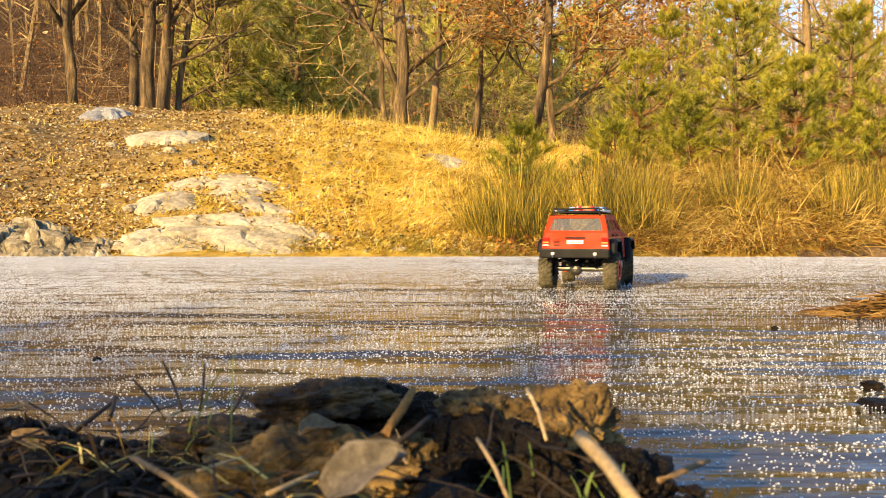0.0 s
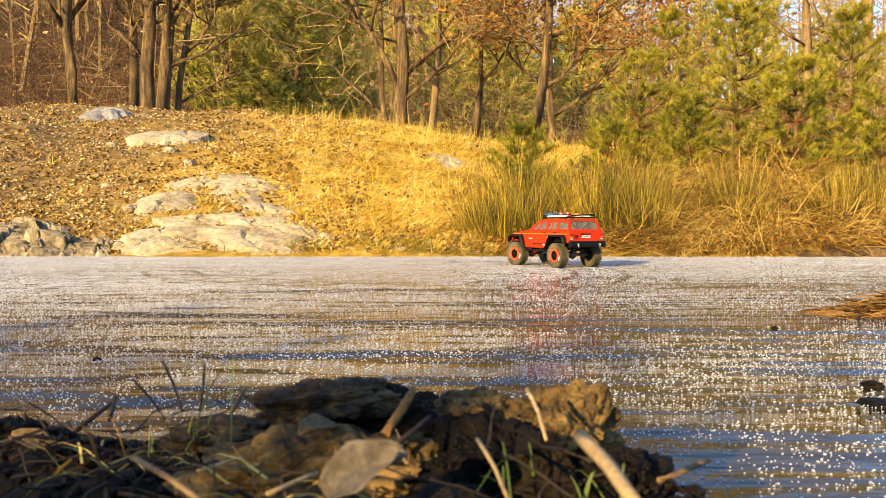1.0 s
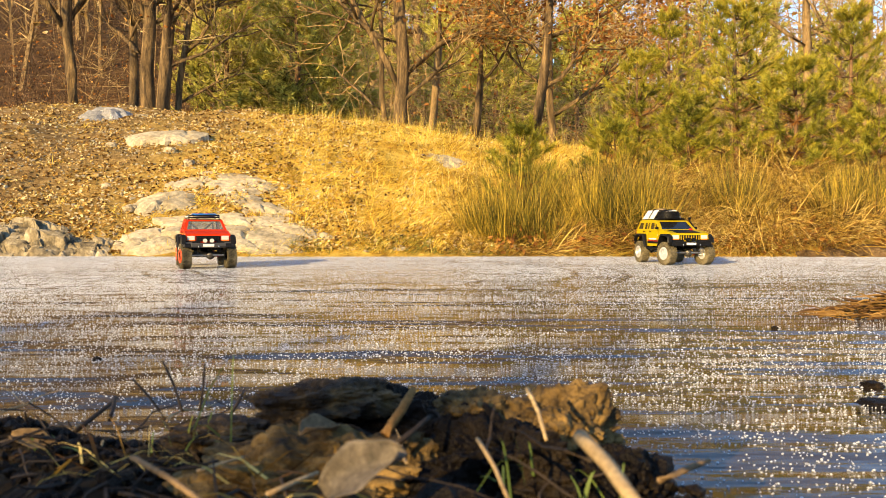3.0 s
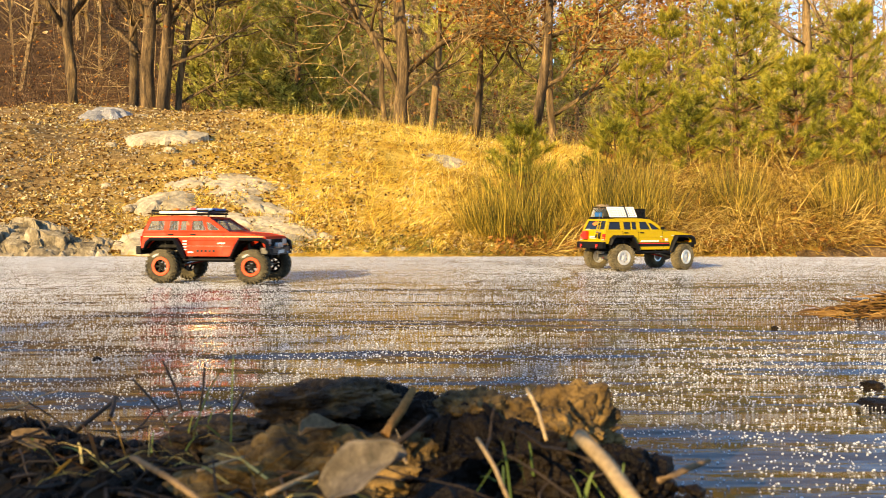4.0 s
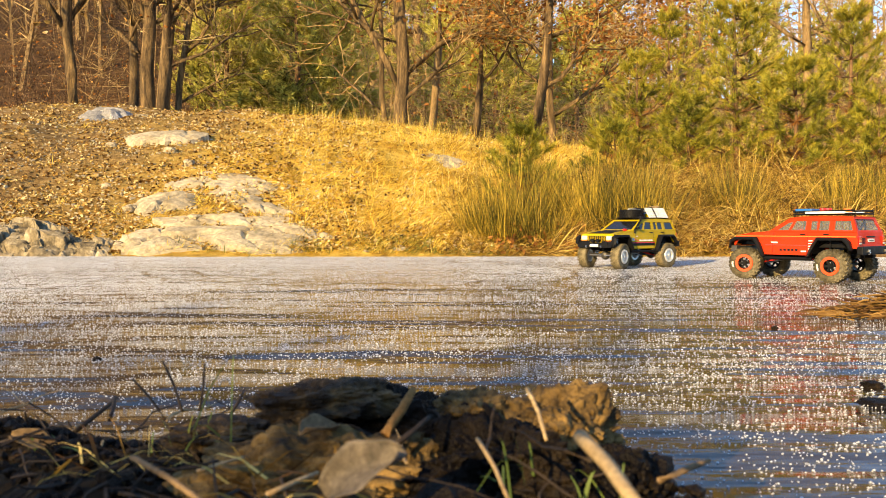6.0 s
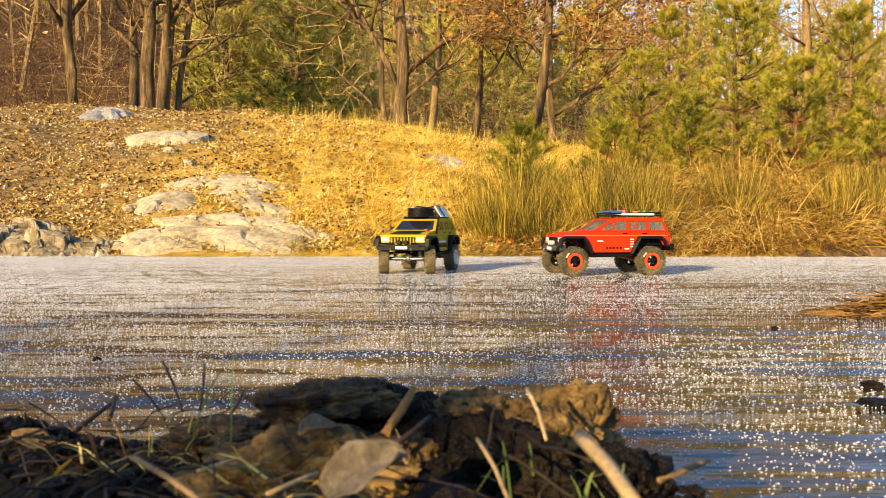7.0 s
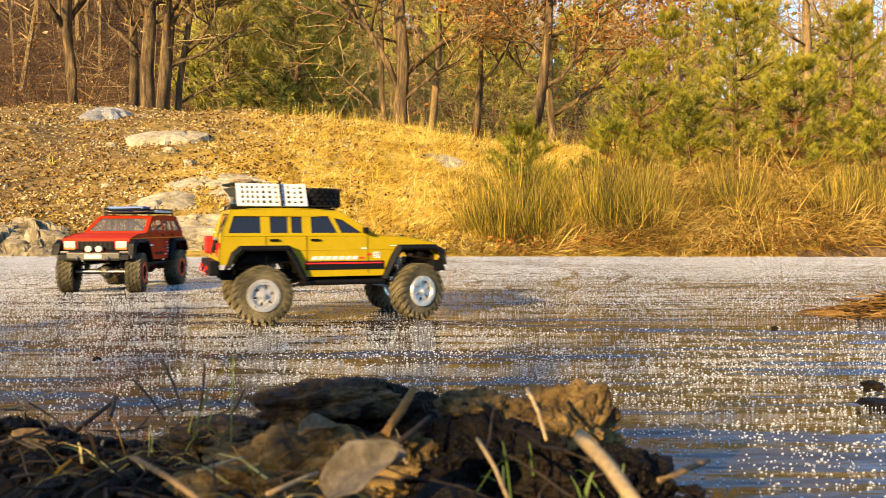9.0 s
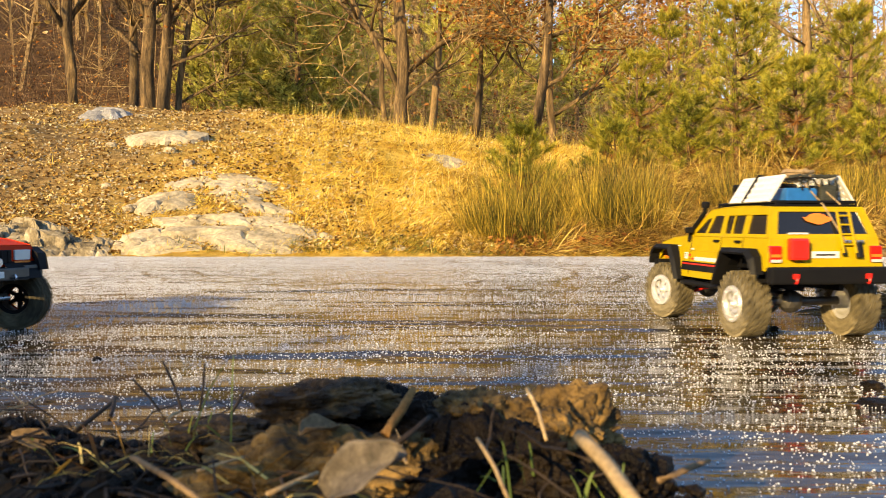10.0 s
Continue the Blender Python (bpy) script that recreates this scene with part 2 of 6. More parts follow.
class Soup:
    """Gathers many small pieces into one mesh."""
    def __init__(self):
        self.v, self.f, self.n = [], [], 0

    def add(self, verts, faces):
        self.v.extend(verts)
        self.f.extend([tuple(i + self.n for i in f) for f in faces])
        self.n += len(verts)

    def tube(self, path, radii, sides=6):
        """Tapered tube along a path."""
        vs, fs = [], []
        count = len(path)
        for i, (p, r) in enumerate(zip(path, radii)):
            d = (path[min(i + 1, count - 1)] - path[max(i - 1, 0)]).normalized()
            a = d.orthogonal().normalized()
            if i and abs(d.z) < 0.999:
                a = d.cross(Vector((0, 0, 1))).normalized()
            b = d.cross(a)
            for k in range(sides):
                t = 2 * math.pi * k / sides
                vs.append(tuple(p + (a * math.cos(t) + b * math.sin(t)) * r))
        for i in range(count - 1):
            for k in range(sides):
                k2 = (k + 1) % sides
                fs.append((i * sides + k, i * sides + k2, (i + 1) * sides + k2, (i + 1) * sides + k))
        fs.append(tuple(range(sides - 1, -1, -1)))
        fs.append(tuple((count - 1) * sides + k for k in range(sides)))
        self.add(vs, fs)

    def blade(self, base, tip, width, bend, rng):
        """Grass blade of three segments, arching."""
        base, tip = Vector(base), Vector(tip)
        s = Vector((rng.uniform(-1, 1), rng.uniform(-1, 1), 0)).normalized() * width * 0.5
        m1, m2 = base.lerp(tip, 0.4) + Vector((0, 0, bend)), base.lerp(tip, 0.75) + Vector((0, 0, bend * 0.9))
        self.add([tuple(base - s), tuple(base + s), tuple(m1 - s * .9), tuple(m1 + s * .9), tuple(m2 - s * .6), tuple(m2 + s * .6), tuple(tip)],
                 [(0, 1, 3, 2), (2, 3, 5, 4), (4, 5, 6)])

    def stalk(self, base, d, length, droop, width, rng, segs=4):
        """Thin ribbon that leaves its base along d and sags."""
        p, d = Vector(base), Vector(d).normalized()
        s = Vector((rng.uniform(-1, 1), rng.uniform(-1, 1), rng.uniform(-.3, .3))).normalized() * width * 0.5
        vs, fs = [], []
        for i in range(segs):
            w = s * (1 - 0.6 * i / segs)
            vs += [tuple(p - w), tuple(p + w)]
            if i:
                fs.append((2 * i - 2, 2 * i - 1, 2 * i + 1, 2 * i))
            p = p + d * length / segs
            d = (d + Vector((rng.gauss(0, .06), rng.gauss(0, .06), -droop * (i + 1) / segs))).normalized()
        vs.append(tuple(p))
        fs.append((2 * segs - 2, 2 * segs - 1, 2 * segs))
        self.add(vs, fs)

    def twig(self, p, mid, tip, r):
        """Bent three-sided twig that ends in a point."""
        d = (tip - p).normalized()
        a = d.orthogonal().normalized()
        b = d.cross(a)
        vs = []
        for q, rr in ((p, r), (mid, r * .7)):
            for ca, sa in ((1, 0), (-.5, .87), (-.5, -.87)):
                vs.append(tuple(q + (a * ca + b * sa) * rr))
        vs.append(tuple(tip))
        self.add(vs, [(0, 1, 4, 3), (1, 2, 5, 4), (2, 0, 3, 5), (3, 4, 6), (4, 5, 6), (5, 3, 6)])

    def leaf(self, c, size, rng):
        """Curled oak leaf of two folded halves."""
        u = Vector((rng.gauss(0, 1), rng.gauss(0, 1), rng.gauss(0, 0.5))).normalized()
        w = u.orthogonal().normalized()
        w.rotate(Matrix.Rotation(rng.uniform(0, 6.3), 3, u))
        n = u.cross(w) * size * rng.uniform(0.1, 0.35)
        c = Vector(c)
        p0, p1 = c - u * size * 0.5, c + u * size * 0.5
        self.add([tuple(p0), tuple(c - u * size * .1 + w * size * .3 + n), tuple(c + u * size * .25 + w * size * .24 + n), tuple(p1),
                  tuple(c + u * size * .2 - w * size * .26 + n), tuple(c - u * size * .15 - w * size * .3 + n)],
                 [(0, 1, 2, 3), (0, 3, 4, 5)])

    def make(self, name, mat, parent=None, label="", smooth=False):
        return mesh_part(name, self.v, self.f, mat, parent, label, smooth)


def lerp_table(x, table):
    if x <= table[0][0]:
        return table[0][1]
    for (x0, y0), (x1, y1) in zip(table, table[1:]):
        if x <= x1:
            s = (x - x0) / (x1 - x0)
            return y0 + (y1 - y0) * s
    return table[-1][1]


def fbm(x, y, z=0.0, octaves=4):
    return noise.fractal(Vector((x, y, z)), 1.0, 2.0, octaves)


# ---- terrain: one sheet from behind the lens to the wooded hill ----
CREST = [(-6, 1.62), (-3.6, 1.6), (-2.0, 1.57), (-1.0, 1.5), (0.0, 1.3), (1.2, 1.15), (6, 1.1)]


def far_shore(x):
    return 5.0 + 0.06 * math.sin(x * 1.7) + 0.05 * fbm(x * 1.5, 3.3)


def near_shore(x):
    return lerp_table(x, [(-3, 0.95), (-0.6, 0.74), (-0.25, 0.62), (0.05, 0.56), (0.14, 0.45), (0.22, 0.3), (0.6, 0.22), (3, 0.3)]) + 0.03 * fbm(x * 6, 1.0)


def ground_height(x, y):
    ys = far_shore(x)
    if y > ys - 0.3:
        ax = x / max(1.0, y / 9.0)
        crest = lerp_table(ax, CREST)
        s = (y - ys) / 4.9
        if s < 0:
            z = s * 0.5
        elif s < 1:
            z = crest * (1 - (1 - s) ** 1.45)
        else:
            z = crest - 0.28 * min(1, (s - 1) * 1.2)
        if y > 20:
            z += 0.205 * (1.0 + 1.0 * max(0.0, min(1.0, 0.5 - 1.6 * x / y))) * (y - 20) * min(1.0, (y - 20) / 18) * (1.0 if y < 75 else max(0.2, 1 - (y - 75) / 300))
        amp = min(1.0, max(0.0, s * 4))
        z += amp * (0.10 * fbm(x * 0.9, y * 0.9, 0.5) + 0.035 * fbm(x * 4, y * 4, 2.0))
        return z
    yn = near_shore(x)
    if y < yn + 0.06:
        d = yn + 0.06 - y
        z = -0.03 + 0.075 * min(1.0, d / 0.14) ** 0.8
        # Unseen rise behind the lens, added to block low sun with the shrubs.
        if d > 0.9:
            z += 1.05 * min(1.0, (d - 0.9) / 2.6) ** 1.2 + (0.05 * min(d - 3.5, 60) if d > 3.5 else 0.0) + 0.05 * fbm(x * 1.2, y * 1.2, 8.0)
        return z + 0.012 * fbm(x * 14, y * 14, 4.0)
    return -0.12


def build_ground():
    xs = sorted(set([round(v, 3) for v in np.concatenate([np.arange(-0.9, 0.9, 0.03), np.arange(-9, 9, 0.12), np.arange(-90, 91, 6.0), [-1500, -600, -250, 250, 600, 1500]])]))
    ys = sorted(set([round(v, 3) for v in np.concatenate([np.arange(-0.3, 1.1, 0.025), np.arange(-6, -0.3, 0.5), np.arange(1.1, 4.8, 0.4), np.arange(4.8, 11.6, 0.08), np.arange(11.6, 30, 0.8), np.arange(30, 110, 5), [-400, -100, -30, -12, 200, 500, 1500]])]))
    verts = [(x, y, ground_height(x, y)) for y in ys for x in xs]
    nx = len(xs)
    faces = [(j * nx + i, j * nx + i + 1, (j + 1) * nx + i + 1, (j + 1) * nx + i) for j in range(len(ys) - 1) for i in range(nx - 1)]
    ob = mesh_part("ground", verts, faces, GROUND, smooth=True)
    return tagged(ob, "brown earth and straw-coloured turf rising from the pond", "ground", kind="structure")


def build_ice():
    xs = np.arange(-14, 14.01, 0.35)
    verts, faces = [], []
    rows = 16
    for x in xs:
        y0, y1 = near_shore(x) - 0.25, far_shore(x) + 0.25
        for j in range(rows + 1):
            verts.append((x, y0 + (y1 - y0) * j / rows, 0.0))
    for i in range(len(xs) - 1):
        for j in range(rows):
            a = i * (rows + 1) + j
            faces.append((a, a + rows + 1, a + rows + 2, a + 1))
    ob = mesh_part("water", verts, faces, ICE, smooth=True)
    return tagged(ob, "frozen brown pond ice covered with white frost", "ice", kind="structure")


build_ground()
build_ice()


def px(x, y, dist):
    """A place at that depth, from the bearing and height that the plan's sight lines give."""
    return Vector(((x - 784) / 1405 * dist, dist, 0.188 + dist * (401.4 - y) / 1405))
# ---- bank, rocks, ground cover ----
def on_ground(x, y, lift=0.0):
    return Vector((x, y, ground_height(x, y) + lift))


def rock(name, label, centre, size, mat, seed, flat=0.5, turn=0.0):
    """Weathered boulder: broken planes, cracks and worn edges."""
    bm = bmesh.new()
    bmesh.ops.create_icosphere(bm, subdivisions=5, radius=1.0)
    off = Vector((seed * 3.1, seed * 1.7, seed * 2.3))
    for v in bm.verts:
        p = v.co.copy()
        r = 1 + 0.28 * noise.fractal(p * 1.3 + off, 1.0, 2.0, 3)
        cell = noise.voronoi(p * Vector((1.5, 1.5, 2.2)) + off)[0]
        crack = min(1.0, (cell[1] - cell[0]) * 6)
        r *= 0.9 + 0.1 * crack
        r += 0.025 * noise.fractal(p * 5 + off, 1.0, 2.0, 4)
        q = p * r
        q.z = math.copysign(abs(q.z) ** flat, q.z) if abs(q.z) > 1e-4 else 0
        v.co = Vector((q.x * size[0], q.y * size[1], q.z * size[2]))
    ob = part(name, bm, mat, None, "", smooth=False)
    ob.matrix_basis = Matrix.Translation(centre) @ pose(0, 0, 0, 0, 0, turn)
    return tagged(ob, label, "rock")


def slab(name, label, cx, cy, size, rise, seed, turn=0.0, cell=3.0, rough=0.3, mat=ROCK):
    """Bedrock breaking through the slope: worn top, stepped blocks, open cracks, ragged outline."""
    off = Vector((seed * 5.3, seed * 2.9, seed * 1.1))
    rings, seg = 34, 84
    z0 = ground_height(cx, cy)
    gx = (ground_height(cx + .3, cy) - ground_height(cx - .3, cy)) / .6
    gy = (ground_height(cx, cy + .25) - ground_height(cx, max(5.06, cy - .25))) / (.25 + min(.25, cy - 5.06))
    ct, st = math.cos(radians(turn)), math.sin(radians(turn))
    verts = []
    for i in range(rings + 1):
        r = i / rings
        for k in range(seg):
            t = 2 * math.pi * k / seg
            edge = 1 + 0.3 * noise.noise(Vector((math.cos(t) * 1.6, math.sin(t) * 1.6, seed * 3.7))) + 0.13 * noise.noise(Vector((math.cos(t) * 6, math.sin(t) * 6, seed)))
            u, v = math.cos(t) * r * edge * size[0], math.sin(t) * r * edge * size[1]
            x, y = cx + u * ct - v * st, cy + u * st + v * ct
            q = Vector((u * cell, v * cell * 2.0, 0)) + off
            q += Vector((noise.noise(q * 1.7), noise.noise(q * 1.7 + Vector((9, 2, 5))), 0)) * .35
            dist, pts = noise.voronoi(q)
            crack = min(1.0, (dist[1] - dist[0]) * 9)
            step = noise.cell(pts[0] * 3.1)
            h = rise * (1 - r ** 3.2) * (1 - rough * .5 + rough * step) - rise * (rough * .9 + .12) * (1 - crack) + .007 * noise.fractal(q * 3, 1.0, 2.0, 4)
            if i == rings:
                h = -.09
            verts.append((x, y, max(z0 + gx * (x - cx) + gy * (y - cy) + h, -.06)))
    faces = [(i * seg + k, (i + 1) * seg + k, (i + 1) * seg + (k + 1) % seg, i * seg + (k + 1) % seg) for i in range(rings) for k in range(seg)]
    return tagged(mesh_part(name, verts, faces, mat), label, "rock")


STAINEDROCK = mottled("stained_rock", [(0.32, (0.06, 0.045, 0.026)), (0.5, (0.25, 0.2, 0.12)), (0.7, (0.5, 0.43, 0.3))], 9, 0.9, 40, 0.7, 0.012)
LEDGE = "pale weathered rock ledge sloping into the pond"
slab("rock_ledge", LEDGE, -1.58, 5.2, (0.62, 0.22), 0.055, 1, 2, 2.2, .35)
slab("rock_ledge", LEDGE, -1.08, 5.12, (0.33, 0.13), 0.03, 2, -4, 3, .3)
slab("rock_ledge", LEDGE, -1.5, 5.46, (0.5, 0.12), 0.04, 15, 3, 3, .4)
OUTCROP = "pale cracked rock outcrop breaking through the bank"
slab("rock_outcrop", OUTCROP, -2.02, 5.78, (0.24, 0.2), 0.06, 3, 20, 2.5, .3)
slab("rock_outcrop", OUTCROP, -1.68, 6.12, (0.4, 0.22), 0.055, 4, -8, 2.6, .45)
slab("rock_outcrop", OUTCROP, -1.48, 5.84, (0.2, 0.13), 0.045, 16, -30, 3, .4)
slab("rock_outcrop", OUTCROP, -1.26, 5.66, (0.3, 0.15), 0.05, 17, -32, 3, .4)
slab("rock_outcrop", OUTCROP, -0.98, 5.34, (0.26, 0.09), 0.035, 18, -28, 3.4, .4)
slab("boulder", "rough pale broken boulder beside the ice", -2.78, 5.2, (0.5, 0.24), 0.11, 5, -14, 7, .45, STAINEDROCK)
slab("boulder", "low broken end of the boulder beside the ice", -2.33, 5.13, (0.22, 0.14), 0.05, 6, -20, 8, .5, STAINEDROCK)
for cx, cy, r, sd in ((-3.38, 8.95, .09, 37), (-2.24, 5.72, .07, 31), (-2.1, 6.6, .06, 32), (-2.62, 6.2, .05, 33), (-1.72, 5.5, .06, 34), (-2.4, 7.0, .06, 35), (-3.0, 7.2, .05, 36)):
    rock("bank_stone", "pale loose stone lying on the bank", on_ground(cx, cy, .01), (r, r * .8, r * .55), ROCK, sd, .8, sd * 20)
slab("flat_stone", "flat grey stone set in the bank", -3.75, 8.9, (0.32, 0.42), 0.17, 7, 15, 1.2, .15, GREYROCK)
slab("flat_stone", "flat pale stone set in the bank", -2.6, 7.55, (0.36, 0.24), 0.045, 8, 5, 2, .3)
slab("flat_stone", "flat pale stone set in the bank", 0.0, 7.2, (0.26, 0.16), 0.05, 9, 0, 3, .3)
rock("shore_stone", "small pale stone in the shore grass", (-0.28, 5.1, 0.03), (0.06, 0.05, 0.035), ROCK, 10, 0.9, 0)
rock("shore_stone", "small pale stone in the shore grass", (-0.85, 5.12, 0.03), (0.07, 0.05, 0.03), ROCK, 11, 0.9, 30)
EARTHMUD = mottled("bank_mud", [(0.3, (0.05, 0.03, 0.014)), (0.55, (0.16, 0.1, 0.045)), (0.75, (0.32, 0.22, 0.11))], 14, 0.85, 90, 0.9, 0.01)
for mx, my, mr, sd in ((2.3, 5.0, .1, 12), (2.47, 5.04, .13, 13), (2.68, 5.02, .16, 41), (2.9, 5.06, .15, 42), (2.38, 4.96, .05, 43), (2.56, 4.95, .06, 44), (2.8, 4.95, .05, 45)):
    rock("mud_bank", "brown muddy lump at the ice edge", (mx, my, 0.0), (mr, mr * .6, mr * .42), EARTHMUD, sd, .9, sd * 17)


def turf():
    """Matted straw-coloured grass in clumps on the bank, thinning to bare earth by the rocks."""
    rng = random.Random(11)
    so, green = Soup(), Soup()
    n = 0
    while n < 14500:
        y = 5.02 + 5.6 * rng.random() ** 1.4
        x = rng.uniform(-0.62, 0.66) * y
        cover = 1.0 if x > -0.9 else max(0.04, 1 - (-0.9 - x) / 1.5)
        cover *= 0.62 + 0.9 * noise.noise(Vector((x * 2.6, y * 2.6, 7)))
        n += 0.3
        if rng.random() > cover:
            continue
        n += 0.7
        lay = 3.0 * noise.noise(Vector((x * 1.1, y * 1.1, 2))) + rng.gauss(0, .8)
        stand = rng.random() ** 2
        big = rng.uniform(.6, 1.25) * (1.0 if y > 5.4 else .8)
        for _ in range(13):
            p = on_ground(x + rng.gauss(0, .03), y + rng.gauss(0, .03), -0.004)
            a = lay + rng.gauss(0, .7)
            ln = rng.uniform(0.05, 0.14) * big
            up = .15 + stand * rng.uniform(.2, 1.4)
            d = Vector((math.cos(a), math.sin(a) * .8 - .15, up))
            (green if (y < 5.3 and rng.random() < 0.3) else so).stalk(p, d, ln, .5, rng.uniform(.003, .0055), rng, 2)
    for _ in range(2600):
        y = 5.3 + 5.0 * rng.random()
        x = rng.uniform(-0.2, 0.5) * y
        p = on_ground(x, y, -0.004)
        so.stalk(p, (rng.gauss(0, .3), rng.gauss(0, .3), 1), rng.uniform(.1, .26), .25, .0034, rng, 3)
    tagged(so.make("dry_grass", STRAW), "matted straw-yellow grass covering the bank", "grass", kind="stuff")
    tagged(green.make("green_grass", GREEN), "short green grass along the shore", "grass", kind="stuff")


def litter():
    """Fallen oak leaves and pebbles."""
    rng = random.Random(12)
    so, st = Soup(), Soup()
    for _ in range(52000):
        y = 5.05 + 6.5 * rng.random() ** 1.3
        x = rng.uniform(-0.62, 0.6) * y
        if x > -0.6 and rng.random() < (0.82 if y > 5.5 else .4):
            continue
        if noise.noise(Vector((x * 1.5, y * 1.5, 21))) < -.25 and rng.random() < .75:
            continue
        so.leaf(on_ground(x, y, 0.012), rng.uniform(0.014, 0.038), rng)
    cube = [(-1, -1, -1), (1, -1, -1), (1, 1, -1), (-1, 1, -1), (-1, -1, 1), (1, -1, 1), (1, 1, 1), (-1, 1, 1)]
    cf = [(3, 2, 1, 0), (4, 5, 6, 7), (0, 1, 5, 4), (1, 2, 6, 5), (2, 3, 7, 6), (3, 0, 4, 7)]
    for _ in range(5500):
        y = 5.03 + 5.5 * rng.random() ** 1.5
        x = rng.uniform(-0.62, 0.1) * y
        if x > -0.8 and rng.random() < 0.93:
            continue
        p = on_ground(x, y, 0.0)
        r = rng.uniform(0.004, 0.014) * (1.6 if rng.random() < 0.08 else 1)
        m = Euler((rng.uniform(-.5, .5), rng.uniform(-.5, .5), rng.uniform(0, 6))).to_matrix()
        st.add([tuple(p + m @ Vector((a * r * rng.uniform(.5, 1.2), b * r * rng.uniform(.5, 1.1), c * r * rng.uniform(.3, .7)))) for a, b, c in cube], cf)
    tagged(so.make("fallen_leaves", DRYLEAF), "fallen brown oak leaves strewn over the bank", "leaves", kind="stuff")
    tagged(st.make("pebbles", ROCK), "pale pebbles scattered on bare earth", "pebbles", kind="stuff")


def rush_tuft(x, y, height, spread, count, seed, mat, label, lean=0.0):
    """Tussock: a brush of stiff stalks among bent and broken ones."""
    rng = random.Random(seed)
    so = Soup()
    for i in range(count):
        a, r = rng.uniform(0, 6.28), rng.random() ** 0.6
        b = on_ground(x + math.cos(a) * 0.17 * r, y + math.sin(a) * 0.12 * r, -.01)
        broken = i % 5 > 1
        h = height * (rng.uniform(.25, .75) if broken else rng.uniform(.6, 1.12))
        out = spread * r * rng.uniform(.3, 1.2)
        wild = .75 if broken else .14
        d = Vector((math.cos(a) * out + lean + rng.gauss(0, wild), math.sin(a) * out * .8 + rng.gauss(0, wild * .8), 1))
        so.stalk(b, d, h * 1.1, rng.uniform(.2, 1.3) if broken else .05 + .5 * rng.random() ** 3, rng.uniform(.002, .0042), rng, 5)
    ob = so.make("rush_tuft", mat)
    return tagged(ob, label, "rushes", "rush tufts on the far shore")


RUSHES = [(850, 5.45, .42, .5), (890, 5.35, .55, .5), (925, 5.6, .62, .45), (960, 5.3, .5, .5), (1000, 5.7, .5, .4), (1050, 5.5, .66, .42), (1085, 5.35, .7, .42), (1115, 5.6, .74, .4), (1150, 5.3, .58, .45),
          (1290, 5.8, .66, .35), (1310, 5.5, .5, .4), (1480, 5.5, .5, .45), (1510, 5.7, .66, .4), (1545, 5.5, .62, .4), (1590, 5.8, .6, .4)]
for k, (ux, d, h, sp) in enumerate(RUSHES):
    rush_tuft((ux - 784) / 1405 * d, d, h * (.68 + .1 * (k % 3)), sp * 1.6, 800, 50 + k, RUSH, "tall green-brown rush tuft on the far shore")


def reed_straw():
    """Broken pale reeds arching and lying over one another along the shore."""
    rng = random.Random(21)
    so, brown = Soup(), Soup()
    for _ in range(29000):
        y = 4.98 + 2.0 * rng.random() ** 1.2
        x = rng.uniform(0.5, 3.7) if rng.random() < 0.9 else rng.uniform(0.0, 0.6)
        p = on_ground(x, y, 0.0)
        p.z += .2 * rng.random() ** 1.5 * max(0.0, min(1.0, x - .4))
        flow = 3.6 * noise.noise(Vector((x * .9, y * .9, 5))) + rng.gauss(0, .7)
        up = rng.uniform(-.2, .5) + (1.2 if rng.random() < .07 else 0)
        d = Vector((math.cos(flow), math.sin(flow) * .6 - .25, up))
        so.stalk(p, d, rng.uniform(.1, .4) * (1.0 if x > .6 else .6), rng.uniform(.25, 1.0), rng.uniform(.0026, .0056), rng, 4)
    for _ in range(1300):
        y = 4.99 + .9 * rng.random() ** 1.5
        x = rng.uniform(.3, 3.6)
        brown.leaf(on_ground(x, y, rng.uniform(.01, .12)), rng.uniform(.02, .05), rng)
    tagged(so.make("dry_reeds", REED), "broken pale dry reeds along the shore", "reeds", kind="stuff")
    tagged(brown.make("reed_litter", OAKLEAF), "brown leaves caught in the shore reeds", "leaves", kind="stuff")


turf()
litter()
reed_straw()


# ---- trees ----
def limb(so, tw, rng, p, d, length, r, depth, gnarl=0.35, tips=None):
    """Bent tapering limb that forks."""
    steps = 5 if depth > 1 else 4
    path, radii = [p.copy()], [r]
    d = d.normalized()
    for i in range(steps):
        d = (d + Vector((rng.gauss(0, gnarl), rng.gauss(0, gnarl), rng.gauss(0, gnarl) + 0.06)) * 0.55).normalized()
        p = p + d * length / steps
        path.append(p.copy())
        radii.append(r * (1 - 0.6 * (i + 1) / steps))
    (so if r > 0.012 else tw).tube(path, radii, 7 if r > 0.05 else (5 if r > 0.015 else 3))
    if tips is not None and depth <= 1:
        tips.extend(path[2:])
    if depth <= 0:
        return
    for i in range(2, steps + 1):
        for _ in range(2 if depth > 1 or rng.random() < .6 else 1):
            side = Vector((rng.gauss(0, 1), rng.gauss(0, 1), rng.gauss(0.15, 0.6))).normalized()
            limb(so, tw, rng, path[i], (d * 0.6 + side).normalized(), length * rng.uniform(0.45, 0.7), radii[i] * 0.6, depth - 1, gnarl, tips)


